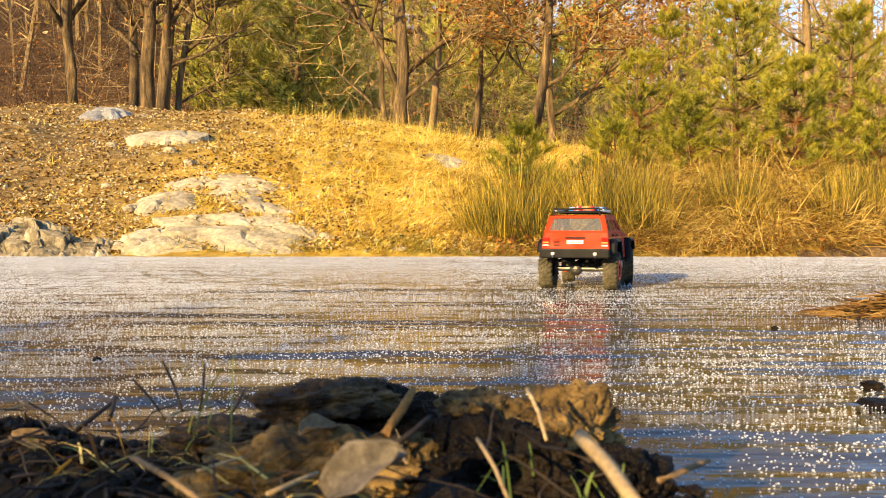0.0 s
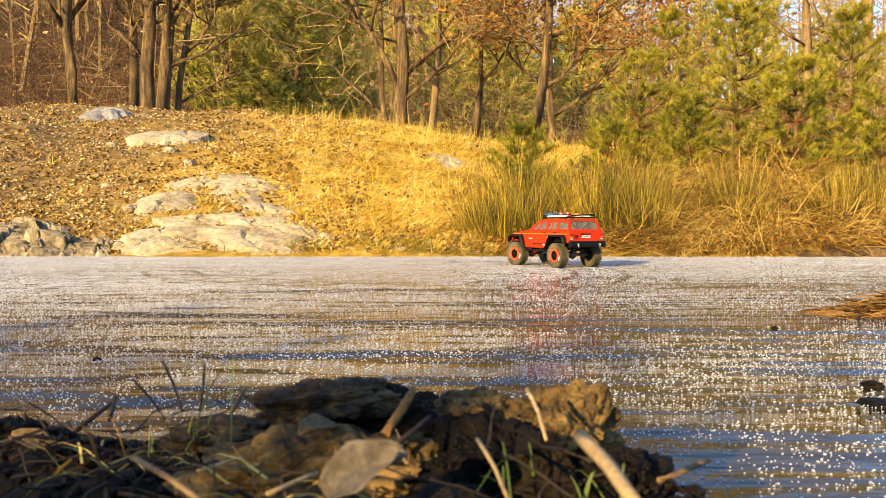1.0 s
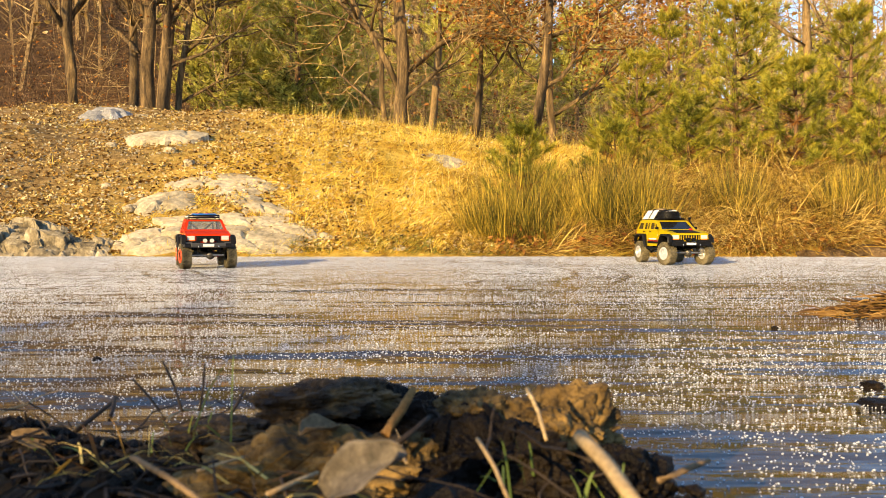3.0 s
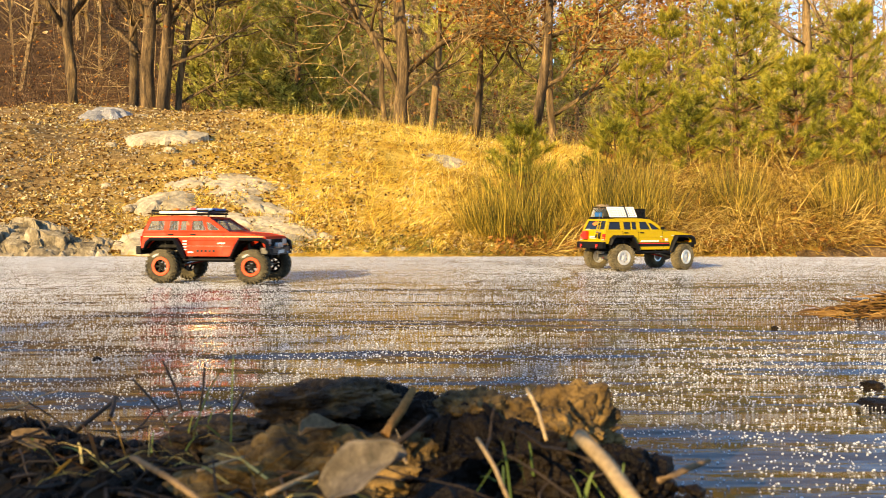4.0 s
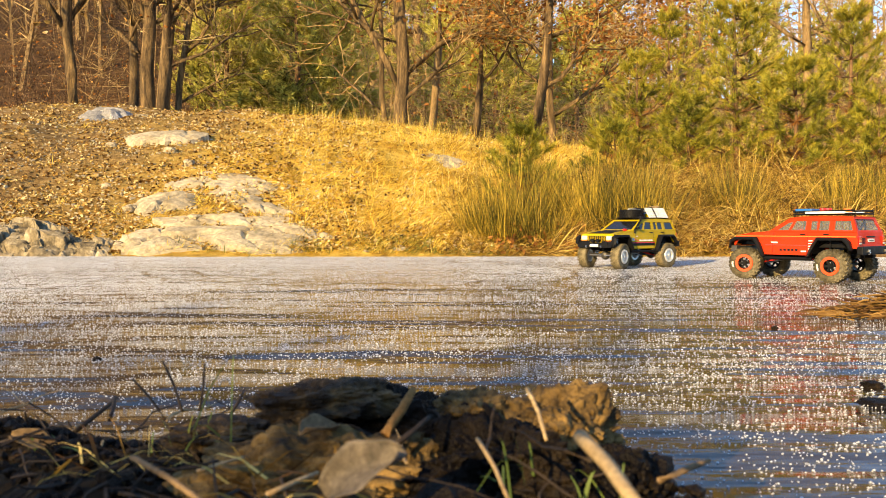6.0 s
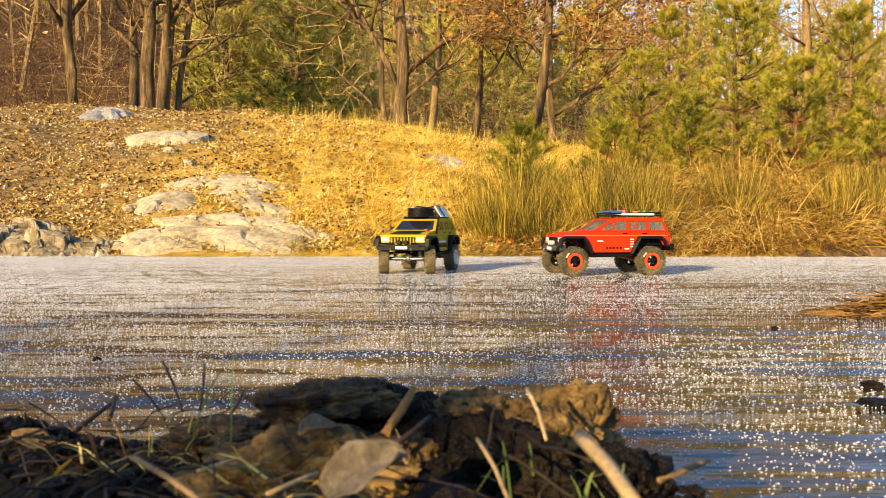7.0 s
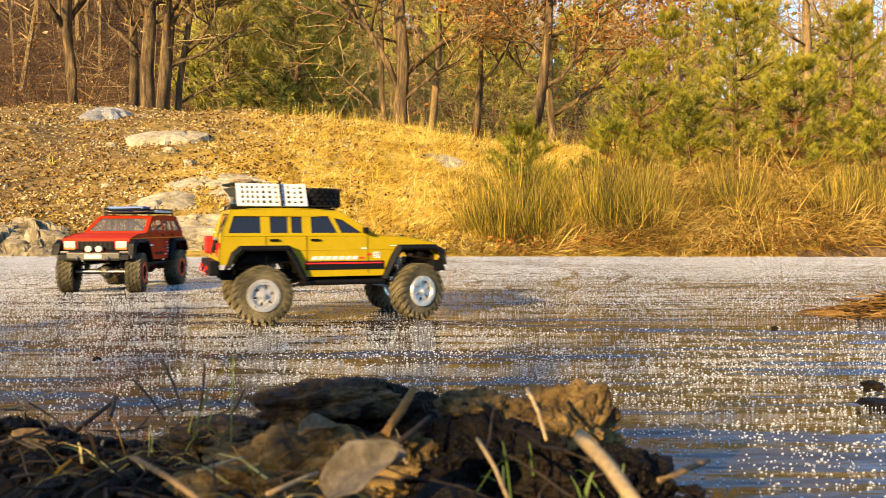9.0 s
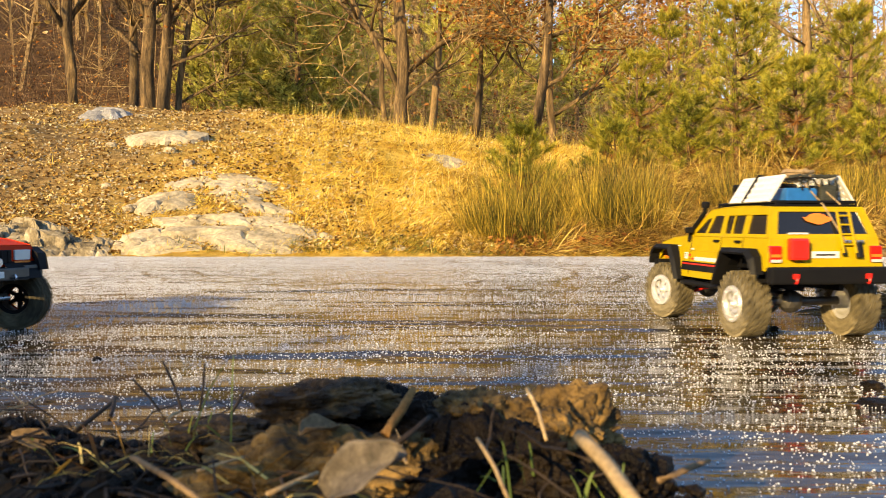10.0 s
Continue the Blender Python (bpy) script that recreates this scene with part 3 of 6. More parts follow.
def oak(ux, uy, dist, radius, seed, mat, label, lean=(0, 0), forks=(), height=6.5, leaves=0, depth=3):
    """Bare oak: flared bole, crooked limbs, twigs, some leaves held through winter."""
    rng = random.Random(seed)
    base = px(ux, uy, dist)
    tree = thing("oak_tree", label, "tree", Matrix.Translation((base.x, base.y, ground_height(base.x, base.y) - 0.05)))
    so, tw, tips = Soup(), Soup(), []
    path, radii = [], []
    n = 9
    wob = Vector((0, 0, 0))
    for i in range(n + 1):
        s = i / n
        wob += Vector((rng.gauss(0, .035), rng.gauss(0, .035), 0)) * (1 if i else 0)
        path.append(Vector((lean[0] * s * height, lean[1] * s * height, height * s)) + wob)
        radii.append(radius * (1.35 if i == 0 else 1.0 - 0.62 * s))
    so.tube(path, radii, 12)
    for (h, ax, up, ln, rr) in forks:
        i = min(n - 1, int(h / height * n))
        p = path[i].lerp(path[i + 1], h / height * n - i)
        limb(so, tw, rng, p, Vector((ax, rng.uniform(-.3, .3), up)), ln, radius * rr, depth, 0.28, tips)
    for k in range(7):
        h = height * rng.uniform(0.38, 0.98)
        i = min(n - 1, int(h / height * n))
        a = rng.uniform(0, 6.28)
        limb(so, tw, rng, path[i], Vector((math.cos(a), math.sin(a), rng.uniform(.1, .9))), rng.uniform(0.9, 1.7), radius * 0.35, 2, 0.35, tips)
    so.make("trunk", mat, tree, smooth=True)
    tagged(tw.make("twig_spray", TWIG, tree), kind="stuff")
    if leaves and tips:
        lf = Soup()
        for _ in range(leaves):
            p = rng.choice(tips)
            lf.leaf(p + Vector((rng.gauss(0, .08), rng.gauss(0, .08), rng.gauss(-.03, .08))), rng.uniform(.04, .085), rng)
        lf.make("withered_leaves", OAKLEAF, tree, "withered brown leaves still on the twigs")
    return tree


BIG = "bare oak with dark furrowed bark on the bank"
oak(135, 178, 13.0, .105, 1, BARK, BIG, (.0, 0), [(2.0, -.28, 1.0, 2.4, .7), (2.1, .35, 1.0, 2.2, .6)], 6.0)
oak(237, 180, 13.4, .085, 2, BARK, BIG, (.01, 0), [(2.2, .5, .6, 1.6, .5)], 6.5, 500)
oak(268, 184, 13.0, .125, 3, BARK, BIG, (-.01, 0), [(1.6, -.7, .5, 1.4, .4), (2.2, -.6, .9, 1.8, .5)], 6.5)
oak(289, 184, 12.8, .115, 4, BARK, BIG, (.03, 0), [(2.0, .8, .5, 2.8, .5), (1.4, .9, .25, 1.6, .3), (2.6, .9, .3, 2.6, .4)], 6.5)
oak(311, 182, 13.2, .06, 5, BARK, BIG, (.10, 0), [(0.9, .8, .5, 1.2, .5), (1.7, .7, .6, 1.6, .6)], 5.5)
oak(712, 220, 11.5, .105, 6, BARK, BIG, (.0, 0), [(0.9, -.35, 1.0, 2.4, .55), (1.1, .6, .8, 1.8, .5), (1.6, -.8, .5, 1.8, .45), (0.75, .7, .6, 1.2, .35)], 6.0, 700)
oak(690, 205, 12.5, .05, 7, BARK, BIG, (-.08, 0), [(.8, -.8, .4, 1.4, .6)], 4.5, 60)
oak(757, 212, 13.0, .07, 8, PALEBARK, BIG, (.05, 0), [(2.2, .5, .8, 1.5, .5)], 6.5)
oak(838, 230, 12.0, .062, 9, BARK, BIG, (.012, 0), [(1.3, .7, .6, 1.0, .45), (1.9, -.6, .8, 1.2, .5)], 6.0, 60)
oak(945, 235, 11.0, .074, 10, BARK, BIG, (.10, 0), [(1.0, .8, .4, 1.5, .5), (1.4, -.7, .6, 1.4, .45), (1.7, .9, .3, 1.8, .5)], 5.5, 2600)
oak(975, 235, 12.0, .06, 11, BARK, BIG, (-.02, 0), [(.9, .8, .5, 1.6, .6), (1.3, -.5, .8, 1.3, .5)], 5.5, 2600)
oak(1425, 240, 11.0, .075, 12, PALEBARK, "bare pale-barked oak behind the young pines", (-.01, 0), [(1.4, .7, .5, 1.6, .5), (1.6, -.8, .4, 1.6, .5)], 6.0)
oak(1530, 240, 10.5, .07, 13, PALEBARK, "bare pale-barked oak behind the young pines", (.0, 0), [(1.5, .7, .5, 1.4, .5), (1.2, -.8, .5, 1.4, .5)], 6.0)
oak(520, 190, 19.0, .07, 14, BARK, "slender bare oak in the wood", (.02, 0), [], 8.0)
oak(1190, 210, 17.0, .08, 15, PALEBARK, "slender bare oak in the wood", (.02, 0), [(2.5, .8, .5, 2.5, .6)], 8.0, 120)


def pine(ux, uy, dist, height, spread, seed, label, needle=0.062, mat=NEEDLE, whorls=9, shoots=7, bare=0.05, name="pine_tree", width=0.0023, bunch=62, flat=1.0):
    """Young pine: straight leader, whorls of rising branches, brushes of needles."""
    rng = random.Random(seed)
    base = px(ux, uy, dist)
    gz = ground_height(base.x, base.y)
    tree = thing(name, label, "tree", Matrix.Translation((base.x, base.y, gz - 0.02)))
    so, nd, dead = Soup(), Soup(), Soup()
    top = Vector((rng.uniform(-.03, .03) * height, 0, height))
    so.tube([Vector((0, 0, 0)), top * 0.5 + Vector((rng.uniform(-.02, .02), 0, 0)), top], [height * .017 + .006, height * .01 + .003, .003], 7)

    def brush(p, d, n, ln):
        d = d.normalized()
        for _ in range(n):
            s = Vector((rng.gauss(0, 1), rng.gauss(0, 1), rng.gauss(0, 1))).normalized()
            v = (d * rng.uniform(0.3, 1.1) + s * 0.8).normalized() * ln * rng.uniform(0.7, 1.15)
            q = p - d * ln * rng.uniform(0, 1.0)
            w = v.cross(s).normalized() * width
            nd.add([tuple(q - w), tuple(q + w), tuple(q + v)], [(0, 1, 2)])

    for k in range(whorls):
        s = bare + (1 - bare) * (k + rng.uniform(-.2, .2)) / whorls
        z = height * s
        reach = spread * (1 - s) ** 0.75 + 0.04 * height * .3
        a0 = rng.uniform(0, 6.28)
        for j in range(rng.choice((5, 6, 6, 7))):
            a = a0 + j * 1.047 + rng.uniform(-.3, .3)
            ln = reach * rng.uniform(0.65, 1.1)
            rise = rng.uniform(0.15, 0.55) + 0.5 * s
            path = [Vector((0, 0, z))]
            for i in range(1, 5):
                t = i / 4
                path.append(Vector((math.cos(a) * ln * t, math.sin(a) * ln * t, z + ln * rise * t ** 1.5 + rng.gauss(0, .01))))
            so.tube(path, [.004 + ln * .012, .004 + ln * .009, .0035, .003, .002], 4)
            for i in range(shoots):
                t = 0.3 + 0.7 * (i + rng.random()) / shoots
                i0 = min(3, int(t * 4))
                p = path[i0].lerp(path[i0 + 1], t * 4 - i0)
                d = (path[4] - path[0]).normalized() + Vector((rng.gauss(0, .6), rng.gauss(0, .6), rng.uniform(0, .7) * flat))
                sl = needle * rng.uniform(0.8, 1.8)
                p2 = p + d.normalized() * sl
                so.tube([p, p2], [.002, .0015], 3)
                brush(p2, d, bunch, needle)
            brush(path[4], path[4] - path[3], bunch, needle)
            if mat is NEEDLE and s < .5:
                for _ in range(50):
                    p = path[0].lerp(path[2], rng.random())
                    v = Vector((rng.gauss(0, 1), rng.gauss(0, 1), rng.gauss(-.6, .6))).normalized() * needle
                    w = v.orthogonal().normalized() * width
                    dead.add([tuple(p - w), tuple(p + w), tuple(p + v)], [(0, 1, 2)])
    brush(top, Vector((0, 0, 1)), bunch, needle)
    so.make("trunk", PINEBARK, tree, smooth=True)
    nd.make("needles", mat, tree, "yellow-green sunlit needles")
    if dead.v:
        dead.make("dead_needles", DEADNEEDLE, tree, "rust-brown dead needles near the trunk")
    return tree


YP = "young pine with yellow-green needles on the bank"
pine(1305, 290, 7.2, 1.75, .72, 31, YP, whorls=10, shoots=9)
pine(1130, 260, 7.8, 1.15, .5, 32, YP, whorls=7, shoots=6)
pine(1500, 260, 7.4, 1.55, .6, 33, YP, whorls=9, shoots=7)
pine(1405, 290, 6.8, 1.0, .6, 34, YP, whorls=7, shoots=8)
pine(1215, 270, 7.0, .75, .5, 35, YP, whorls=6, shoots=7)
pine(1085, 265, 7.0, .5, .35, 36, YP, whorls=5, shoots=6)
pine(1180, 240, 9.0, 1.6, .5, 38, YP, whorls=8, shoots=6)
pine(1555, 300, 6.6, .85, .5, 39, YP, whorls=6, shoots=8)
pine(922, 300, 6.2, .62, .36, 37, "small pine seedling beside the rushes", whorls=6, shoots=5, needle=.06)
FP = "tall green pine in the wood behind the bank"
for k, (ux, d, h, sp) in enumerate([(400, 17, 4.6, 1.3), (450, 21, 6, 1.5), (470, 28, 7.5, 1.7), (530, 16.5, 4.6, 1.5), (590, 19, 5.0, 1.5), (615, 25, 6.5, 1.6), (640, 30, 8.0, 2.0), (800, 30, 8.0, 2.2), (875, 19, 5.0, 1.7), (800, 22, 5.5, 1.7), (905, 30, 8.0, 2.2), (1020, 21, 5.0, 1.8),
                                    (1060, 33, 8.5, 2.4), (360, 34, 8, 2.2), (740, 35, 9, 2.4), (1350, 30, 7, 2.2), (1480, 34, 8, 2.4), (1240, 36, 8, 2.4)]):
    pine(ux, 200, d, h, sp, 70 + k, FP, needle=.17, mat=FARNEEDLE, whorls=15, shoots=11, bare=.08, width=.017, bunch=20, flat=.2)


def thicket():
    """Saplings and brush that close the wood behind the bank."""
    rng = random.Random(41)
    so, dk, lf = Soup(), Soup(), Soup()
    for _ in range(3700):
        y = 13.5 + 34 * rng.random() ** 1.2
        x = rng.uniform(-0.64, 0.64) * y
        h = rng.uniform(0.8, 2.6) + (y - 13) * 0.11 * rng.random()
        brown = rng.random() < (.93 if x / y < -.1 else .2)
        if -.32 < x / y < -.1:
            h *= 0.45
            brown = rng.random() < .5
        tw = dk if brown else so
        p = on_ground(x, y, -0.05)
        lean = Vector((rng.gauss(0, .3), rng.gauss(0, .15), 1)) * h
        w = 0.003 + 0.0004 * y * rng.uniform(.3, 1.3)
        tw.twig(p, p + lean * 0.5 + Vector((rng.gauss(0, .05), 0, 0)), p + lean, w)
        for _ in range(9):
            q = p + lean * rng.uniform(.2, 1)
            v = Vector((rng.gauss(0, 1), rng.gauss(0, .6), rng.uniform(-.1, .9))).normalized() * h * rng.uniform(.2, .5)
            tw.twig(q, q + v * .55 + Vector((0, 0, rng.gauss(0, .03))), q + v, w * .45)
        if rng.random() < (.3 if x < 0 else .6):
            for _ in range(10):
                lf.leaf(p + lean * rng.uniform(.3, 1) + Vector((rng.gauss(0, .2), rng.gauss(0, .2), 0)), rng.uniform(.03, .06) * (1 + y * .02), rng)
    tagged(so.make("thicket", TWIG), "thin pale saplings filling the wood", "brush", kind="stuff")
    tagged(dk.make("dark_thicket", BRUSHTWIG), "dark red-brown leafless brush filling the wood", "brush", kind="stuff")
    tagged(lf.make("thicket_leaves", OAKLEAF), "withered brown leaves in the brush", "leaves", kind="stuff")


def far_wood():
    """Wooded hillside: trunks with twig crowns, up to the skyline."""
    rng = random.Random(42)
    so, tw, lf = Soup(), Soup(), Soup()
    for _ in range(620):
        y = 34 + 60 * rng.random()
        x = rng.uniform(-0.66, 0.66) * y
        h = rng.uniform(5, 10)
        p = on_ground(x, y, -0.1)
        top = p + Vector((rng.gauss(0, .4), rng.gauss(0, .4), h))
        w = rng.uniform(.06, .15)
        so.tube([p, p.lerp(top, .5) + Vector((rng.gauss(0, .15), 0, 0)), top], [w, w * .7, w * .15], 4)
        for _ in range(34):
            q = p.lerp(top, rng.uniform(.25, 1))
            v = Vector((rng.gauss(0, 1), rng.gauss(0, .6), rng.uniform(0, 1.1))).normalized() * rng.uniform(.6, 2.0)
            tw.twig(q, q + v * .6 + Vector((0, 0, rng.uniform(-.1, .1))), q + v, w * .22)
        if rng.random() < .6:
            for _ in range(26):
                lf.leaf(p.lerp(top, rng.uniform(.3, 1)) + Vector((rng.gauss(0, .8), rng.gauss(0, .6), rng.gauss(0, .4))), rng.uniform(.16, .34), rng)
    tagged(so.make("far_trunks", PALEBARK), "distant bare trunks on the wooded hill", "trees", kind="stuff")
    tagged(tw.make("far_twigs", TWIG), "distant bare crowns on the wooded hill", "trees", kind="stuff")
    tagged(lf.make("far_leaves", DRYLEAF), "distant withered leaves on the wooded hill", "leaves", kind="stuff")


thicket()
far_wood()

# ---- on the ice ----
TRACKS = [[(.47, 2.65), (.6, 3.0), (.66, 3.38), (.62, 3.65), (.52, 3.89), (.36, 4.1), (.15, 4.27), (-.1, 4.28)], [(-1.14, 3.3), (-1.0, 3.0), (-.76, 2.81), (-.45, 2.6), (-.09, 2.43), (.3, 2.42), (.72, 2.51)]]


def in_track(x, y):
    for line in TRACKS:
        for (x0, y0), (x1, y1) in zip(line, line[1:]):
            dx, dy = x1 - x0, y1 - y0
            l2 = dx * dx + dy * dy
            t = max(0, min(1, ((x - x0) * dx + (y - y0) * dy) / l2))
            d = math.hypot(x - x0 - t * dx, y - y0 - t * dy)
            if abs(d - 0.1) < 0.016:
                return True
    return False


def frost():
    """White frost beads standing on the ice."""
    rng = random.Random(51)
    verts, faces = [], []
    n = 0
    while n < 190000:
        y = 0.3 + 4.75 * rng.random() ** 0.66
        x = rng.uniform(-0.6, 0.6) * y
        if y < near_shore(x) - 0.02 or y > far_shore(x):
            continue
        dens = 0.44 + 0.3 * noise.fractal(Vector((x * 1.3, y * 2.2, 3)), 1.0, 2.0, 4) + 0.07 * (y - 2.4) - (0.16 * x if y < 3 else 0.0)
        dens *= 0.75 + 0.7 * noise.noise(Vector((x * 14, y * 20, 9)))
        if rng.random() > max(dens, .05) or (in_track(x, y) and rng.random() < .8):
            continue
        r = rng.uniform(0.0006, 0.00135) * (1.4 if rng.random() < 0.12 else 1) * min(1.15, .58 + .24 * y)
        b = len(verts)
        h, w = r * rng.uniform(0.8, 1.3), r * rng.uniform(.85, 1.25)
        if y > 1.5:
            for ca, sa in ((1, .1), (-.5, .9), (-.5, -.9)):
                verts.append((x + ca * w, y + sa * r, 0.0003))
            verts.append((x, y, 0.0003 + h))
            faces += [(b, b + 1, b + 3), (b + 1, b + 2, b + 3), (b + 2, b, b + 3)]
        else:
            for rr, zz in ((0.85, 0.0), (1.0, 0.5)):
                for ca, sa in ((1, 0), (.1, 1), (-1, .1), (0, -1)):
                    verts.append((x + ca * w * rr, y + sa * r * rr, 0.0003 + zz * h))
            verts.append((x, y, 0.0003 + h))
            for k in range(4):
                k2 = (k + 1) % 4
                faces += [(b + k, b + k2, b + 4 + k2, b + 4 + k), (b + 4 + k, b + 4 + k2, b + 8)]
        n += 1
    tagged(mesh_part("frost_beads", verts, faces, FROST), "white frost beads scattered over the ice", "frost", kind="stuff")


frost()


def straw_heap():
    rng = random.Random(61)
    heap = thing("straw_heap", "heap of wet golden reed stalks on the ice", "straw heap")
    rest = Soup()
    for k in range(460):
        a = rng.gauss(0.15, 0.9) + (math.pi if rng.random() < .5 else 0)
        ln = rng.uniform(.03, .13)
        c = Vector((.985 + rng.gauss(0, .085), 1.67 + rng.gauss(0, .045), 0))
        c.z = .004 + .05 * rng.random() * math.exp(-((c.x - .98) / .1) ** 2 - ((c.y - 1.67) / .06) ** 2)
        v = Vector((math.cos(a), math.sin(a) * .6, rng.gauss(0, .16))) * ln * .5
        p0, p1 = c - v, c + v
        p0.z, p1.z = max(p0.z, .002), max(p1.z, .002)
        so = Soup() if k < 150 else rest
        so.tube([p0, c + Vector((0, 0, .006)), p1], [.0016, .0019, .0012], 4)
        if k < 150:
            so.make("reed_stalk", REEDSTALK, heap)
    tagged(rest.make("loose_straw", REEDSTALK, heap), kind="stuff")


REEDSTALK = islands("wet_reed", [(0.1, (0.02, 0.01, 0.004)), (0.5, (0.1, 0.05, 0.012)), (0.9, (0.33, 0.19, 0.05))], 0.45, 0.0, 8)
straw_heap()
rock("ice_stone", "small dark stone on the ice", (.605, 1.445, 0.003), (.006, .004, .004), MUD, 20, 0.9)
rock("ice_stone", "dark stone frozen into the ice", (.465, .84, -0.004), (.03, .02, .009), MUD, 21, 0.9)
rock("ice_stone", "small dark stone on the ice", (.505, .93, 0.0), (.014, .01, .007), MUD, 22, 0.9)
rock("ice_stone", "small dark stone on the ice", (-.49, 1.12, 0.0), (.006, .004, .004), MUD, 23, 0.9)

# ---- near bank ----
def clod(label, centre, size, seed, turn=0.0, mat=MUD, fine=6):
    """Broken clod of mud: crumbly faces and overhangs."""
    bm = bmesh.new()
    bmesh.ops.create_icosphere(bm, subdivisions=fine, radius=1.0)
    off = Vector((seed * 2.7, seed * 4.1, seed))
    for v in bm.verts:
        p = v.co.copy()
        c = noise.voronoi(p * 2.4 + off)[0]
        r = 0.86 + 0.30 * noise.fractal(p * 1.6 + off, 0.9, 2.1, 4) + 0.22 * min(.6, c[1] - c[0])
        c2 = noise.voronoi(p * 7 + off)[0]
        r += 0.10 * min(.5, c2[1] - c2[0]) + 0.05 * noise.fractal(p * 11 + off, .8, 2.2, 4)
        v.co = Vector((p.x * r * size[0], p.y * r * size[1], p.z * r * size[2]))
    ob = part("mud_clod", bm, mat, None, "", smooth=False)
    ob.matrix_basis = Matrix.Translation(centre) @ pose(0, 0, 0, 0, 0, turn)
    return tagged(ob, label, "mud clod", "mud clods on the near bank")


# Brown mud with its sunlit tone painted into the colour.
BROWNMUD = mottled("sunlit_brown_mud", [(0.36, (0.016, 0.01, 0.004)), (0.47, (0.13, 0.078, 0.022)), (0.7, (0.36, 0.225, 0.07))], 34, 0.7, 200, 1.0, 0.004)
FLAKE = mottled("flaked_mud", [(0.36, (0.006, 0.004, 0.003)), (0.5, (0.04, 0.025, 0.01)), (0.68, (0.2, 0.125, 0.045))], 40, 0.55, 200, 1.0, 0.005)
DARK = "dark wet clod of broken mud, shade put into its colour"
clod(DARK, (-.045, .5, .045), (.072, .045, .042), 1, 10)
clod("brown crumbly clod of mud, sunlight put into its colour", (-.07, .435, .042), (.08, .042, .034), 2, 0, BROWNMUD)
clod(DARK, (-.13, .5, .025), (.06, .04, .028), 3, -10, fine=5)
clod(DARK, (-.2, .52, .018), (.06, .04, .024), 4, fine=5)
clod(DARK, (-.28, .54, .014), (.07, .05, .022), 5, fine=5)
clod("brown crumbly clod of mud, sunlight put into its colour", (.062, .46, .058), (.048, .036, .036), 6, 0, BROWNMUD)
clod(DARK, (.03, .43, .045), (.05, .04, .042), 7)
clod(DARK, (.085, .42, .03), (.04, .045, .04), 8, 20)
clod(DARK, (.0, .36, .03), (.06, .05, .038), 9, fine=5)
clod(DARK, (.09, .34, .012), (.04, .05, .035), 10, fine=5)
clod("brown crumbly clod of mud, sunlight put into its colour", (-.075, .37, .027), (.075, .045, .034), 11, 30, BROWNMUD)
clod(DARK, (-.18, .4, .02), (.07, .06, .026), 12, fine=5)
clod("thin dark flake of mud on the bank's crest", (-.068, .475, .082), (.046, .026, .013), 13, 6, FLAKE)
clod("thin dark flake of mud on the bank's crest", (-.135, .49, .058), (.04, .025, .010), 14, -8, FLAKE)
clod("brown crumbly clod of mud, sunlight put into its colour", (.018, .455, .083), (.022, .02, .011), 15, 0, BROWNMUD)


def crumbs():
    rng = random.Random(71)
    so = Soup()
    ico = [(0, 0, 1), (.89, 0, .45), (.28, .85, .45), (-.72, .53, .45), (-.72, -.53, .45), (.28, -.85, .45), (.72, .53, -.45), (-.28, .85, -.45), (-.89, 0, -.45), (-.28, -.85, -.45), (.72, -.53, -.45), (0, 0, -1)]
    fc = [(0, 1, 2), (0, 2, 3), (0, 3, 4), (0, 4, 5), (0, 5, 1), (1, 6, 2), (2, 7, 3), (3, 8, 4), (4, 9, 5), (5, 10, 1), (2, 6, 7), (3, 7, 8), (4, 8, 9), (5, 9, 10), (1, 10, 6), (6, 11, 7), (7, 11, 8), (8, 11, 9), (9, 11, 10), (10, 11, 6)]
    for _ in range(1600):
        y = rng.uniform(.28, .62)
        x = rng.uniform(-.34, .13)
        if y > near_shore(x) + .02:
            continue
        p = on_ground(x, y, .002)
        r = rng.uniform(.002, .007)
        so.add([tuple(p + Vector((a * r * rng.uniform(.6, 1.3), b * r * rng.uniform(.6, 1.3), c * r * rng.uniform(.5, 1.1)))) for a, b, c in ico], fc)
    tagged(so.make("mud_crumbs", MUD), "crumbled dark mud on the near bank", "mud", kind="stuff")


crumbs()
STICK = mottled("dead_stick", [(0.3, (0.14, 0.09, 0.045)), (0.7, (0.36, 0.24, 0.12))], 30, 0.85, 300, 0.5, 0.001)
PALESTICK = mottled("pale_stalk", [(0.3, (0.3, 0.2, 0.1)), (0.7, (0.52, 0.38, 0.2))], 30, 0.8, 300, 0.4, 0.001)
BRIGHTSTICK = mottled("orange_stick", [(0.3, (0.16, 0.075, 0.02)), (0.7, (0.48, 0.26, 0.075))], 40, 0.8, 300, 0.5, 0.001)
DARKSTICK = mottled("wet_twig", [(0.3, (0.015, 0.011, 0.008)), (0.7, (0.06, 0.04, 0.025))], 30, 0.7, 300, 0.4, 0.001)
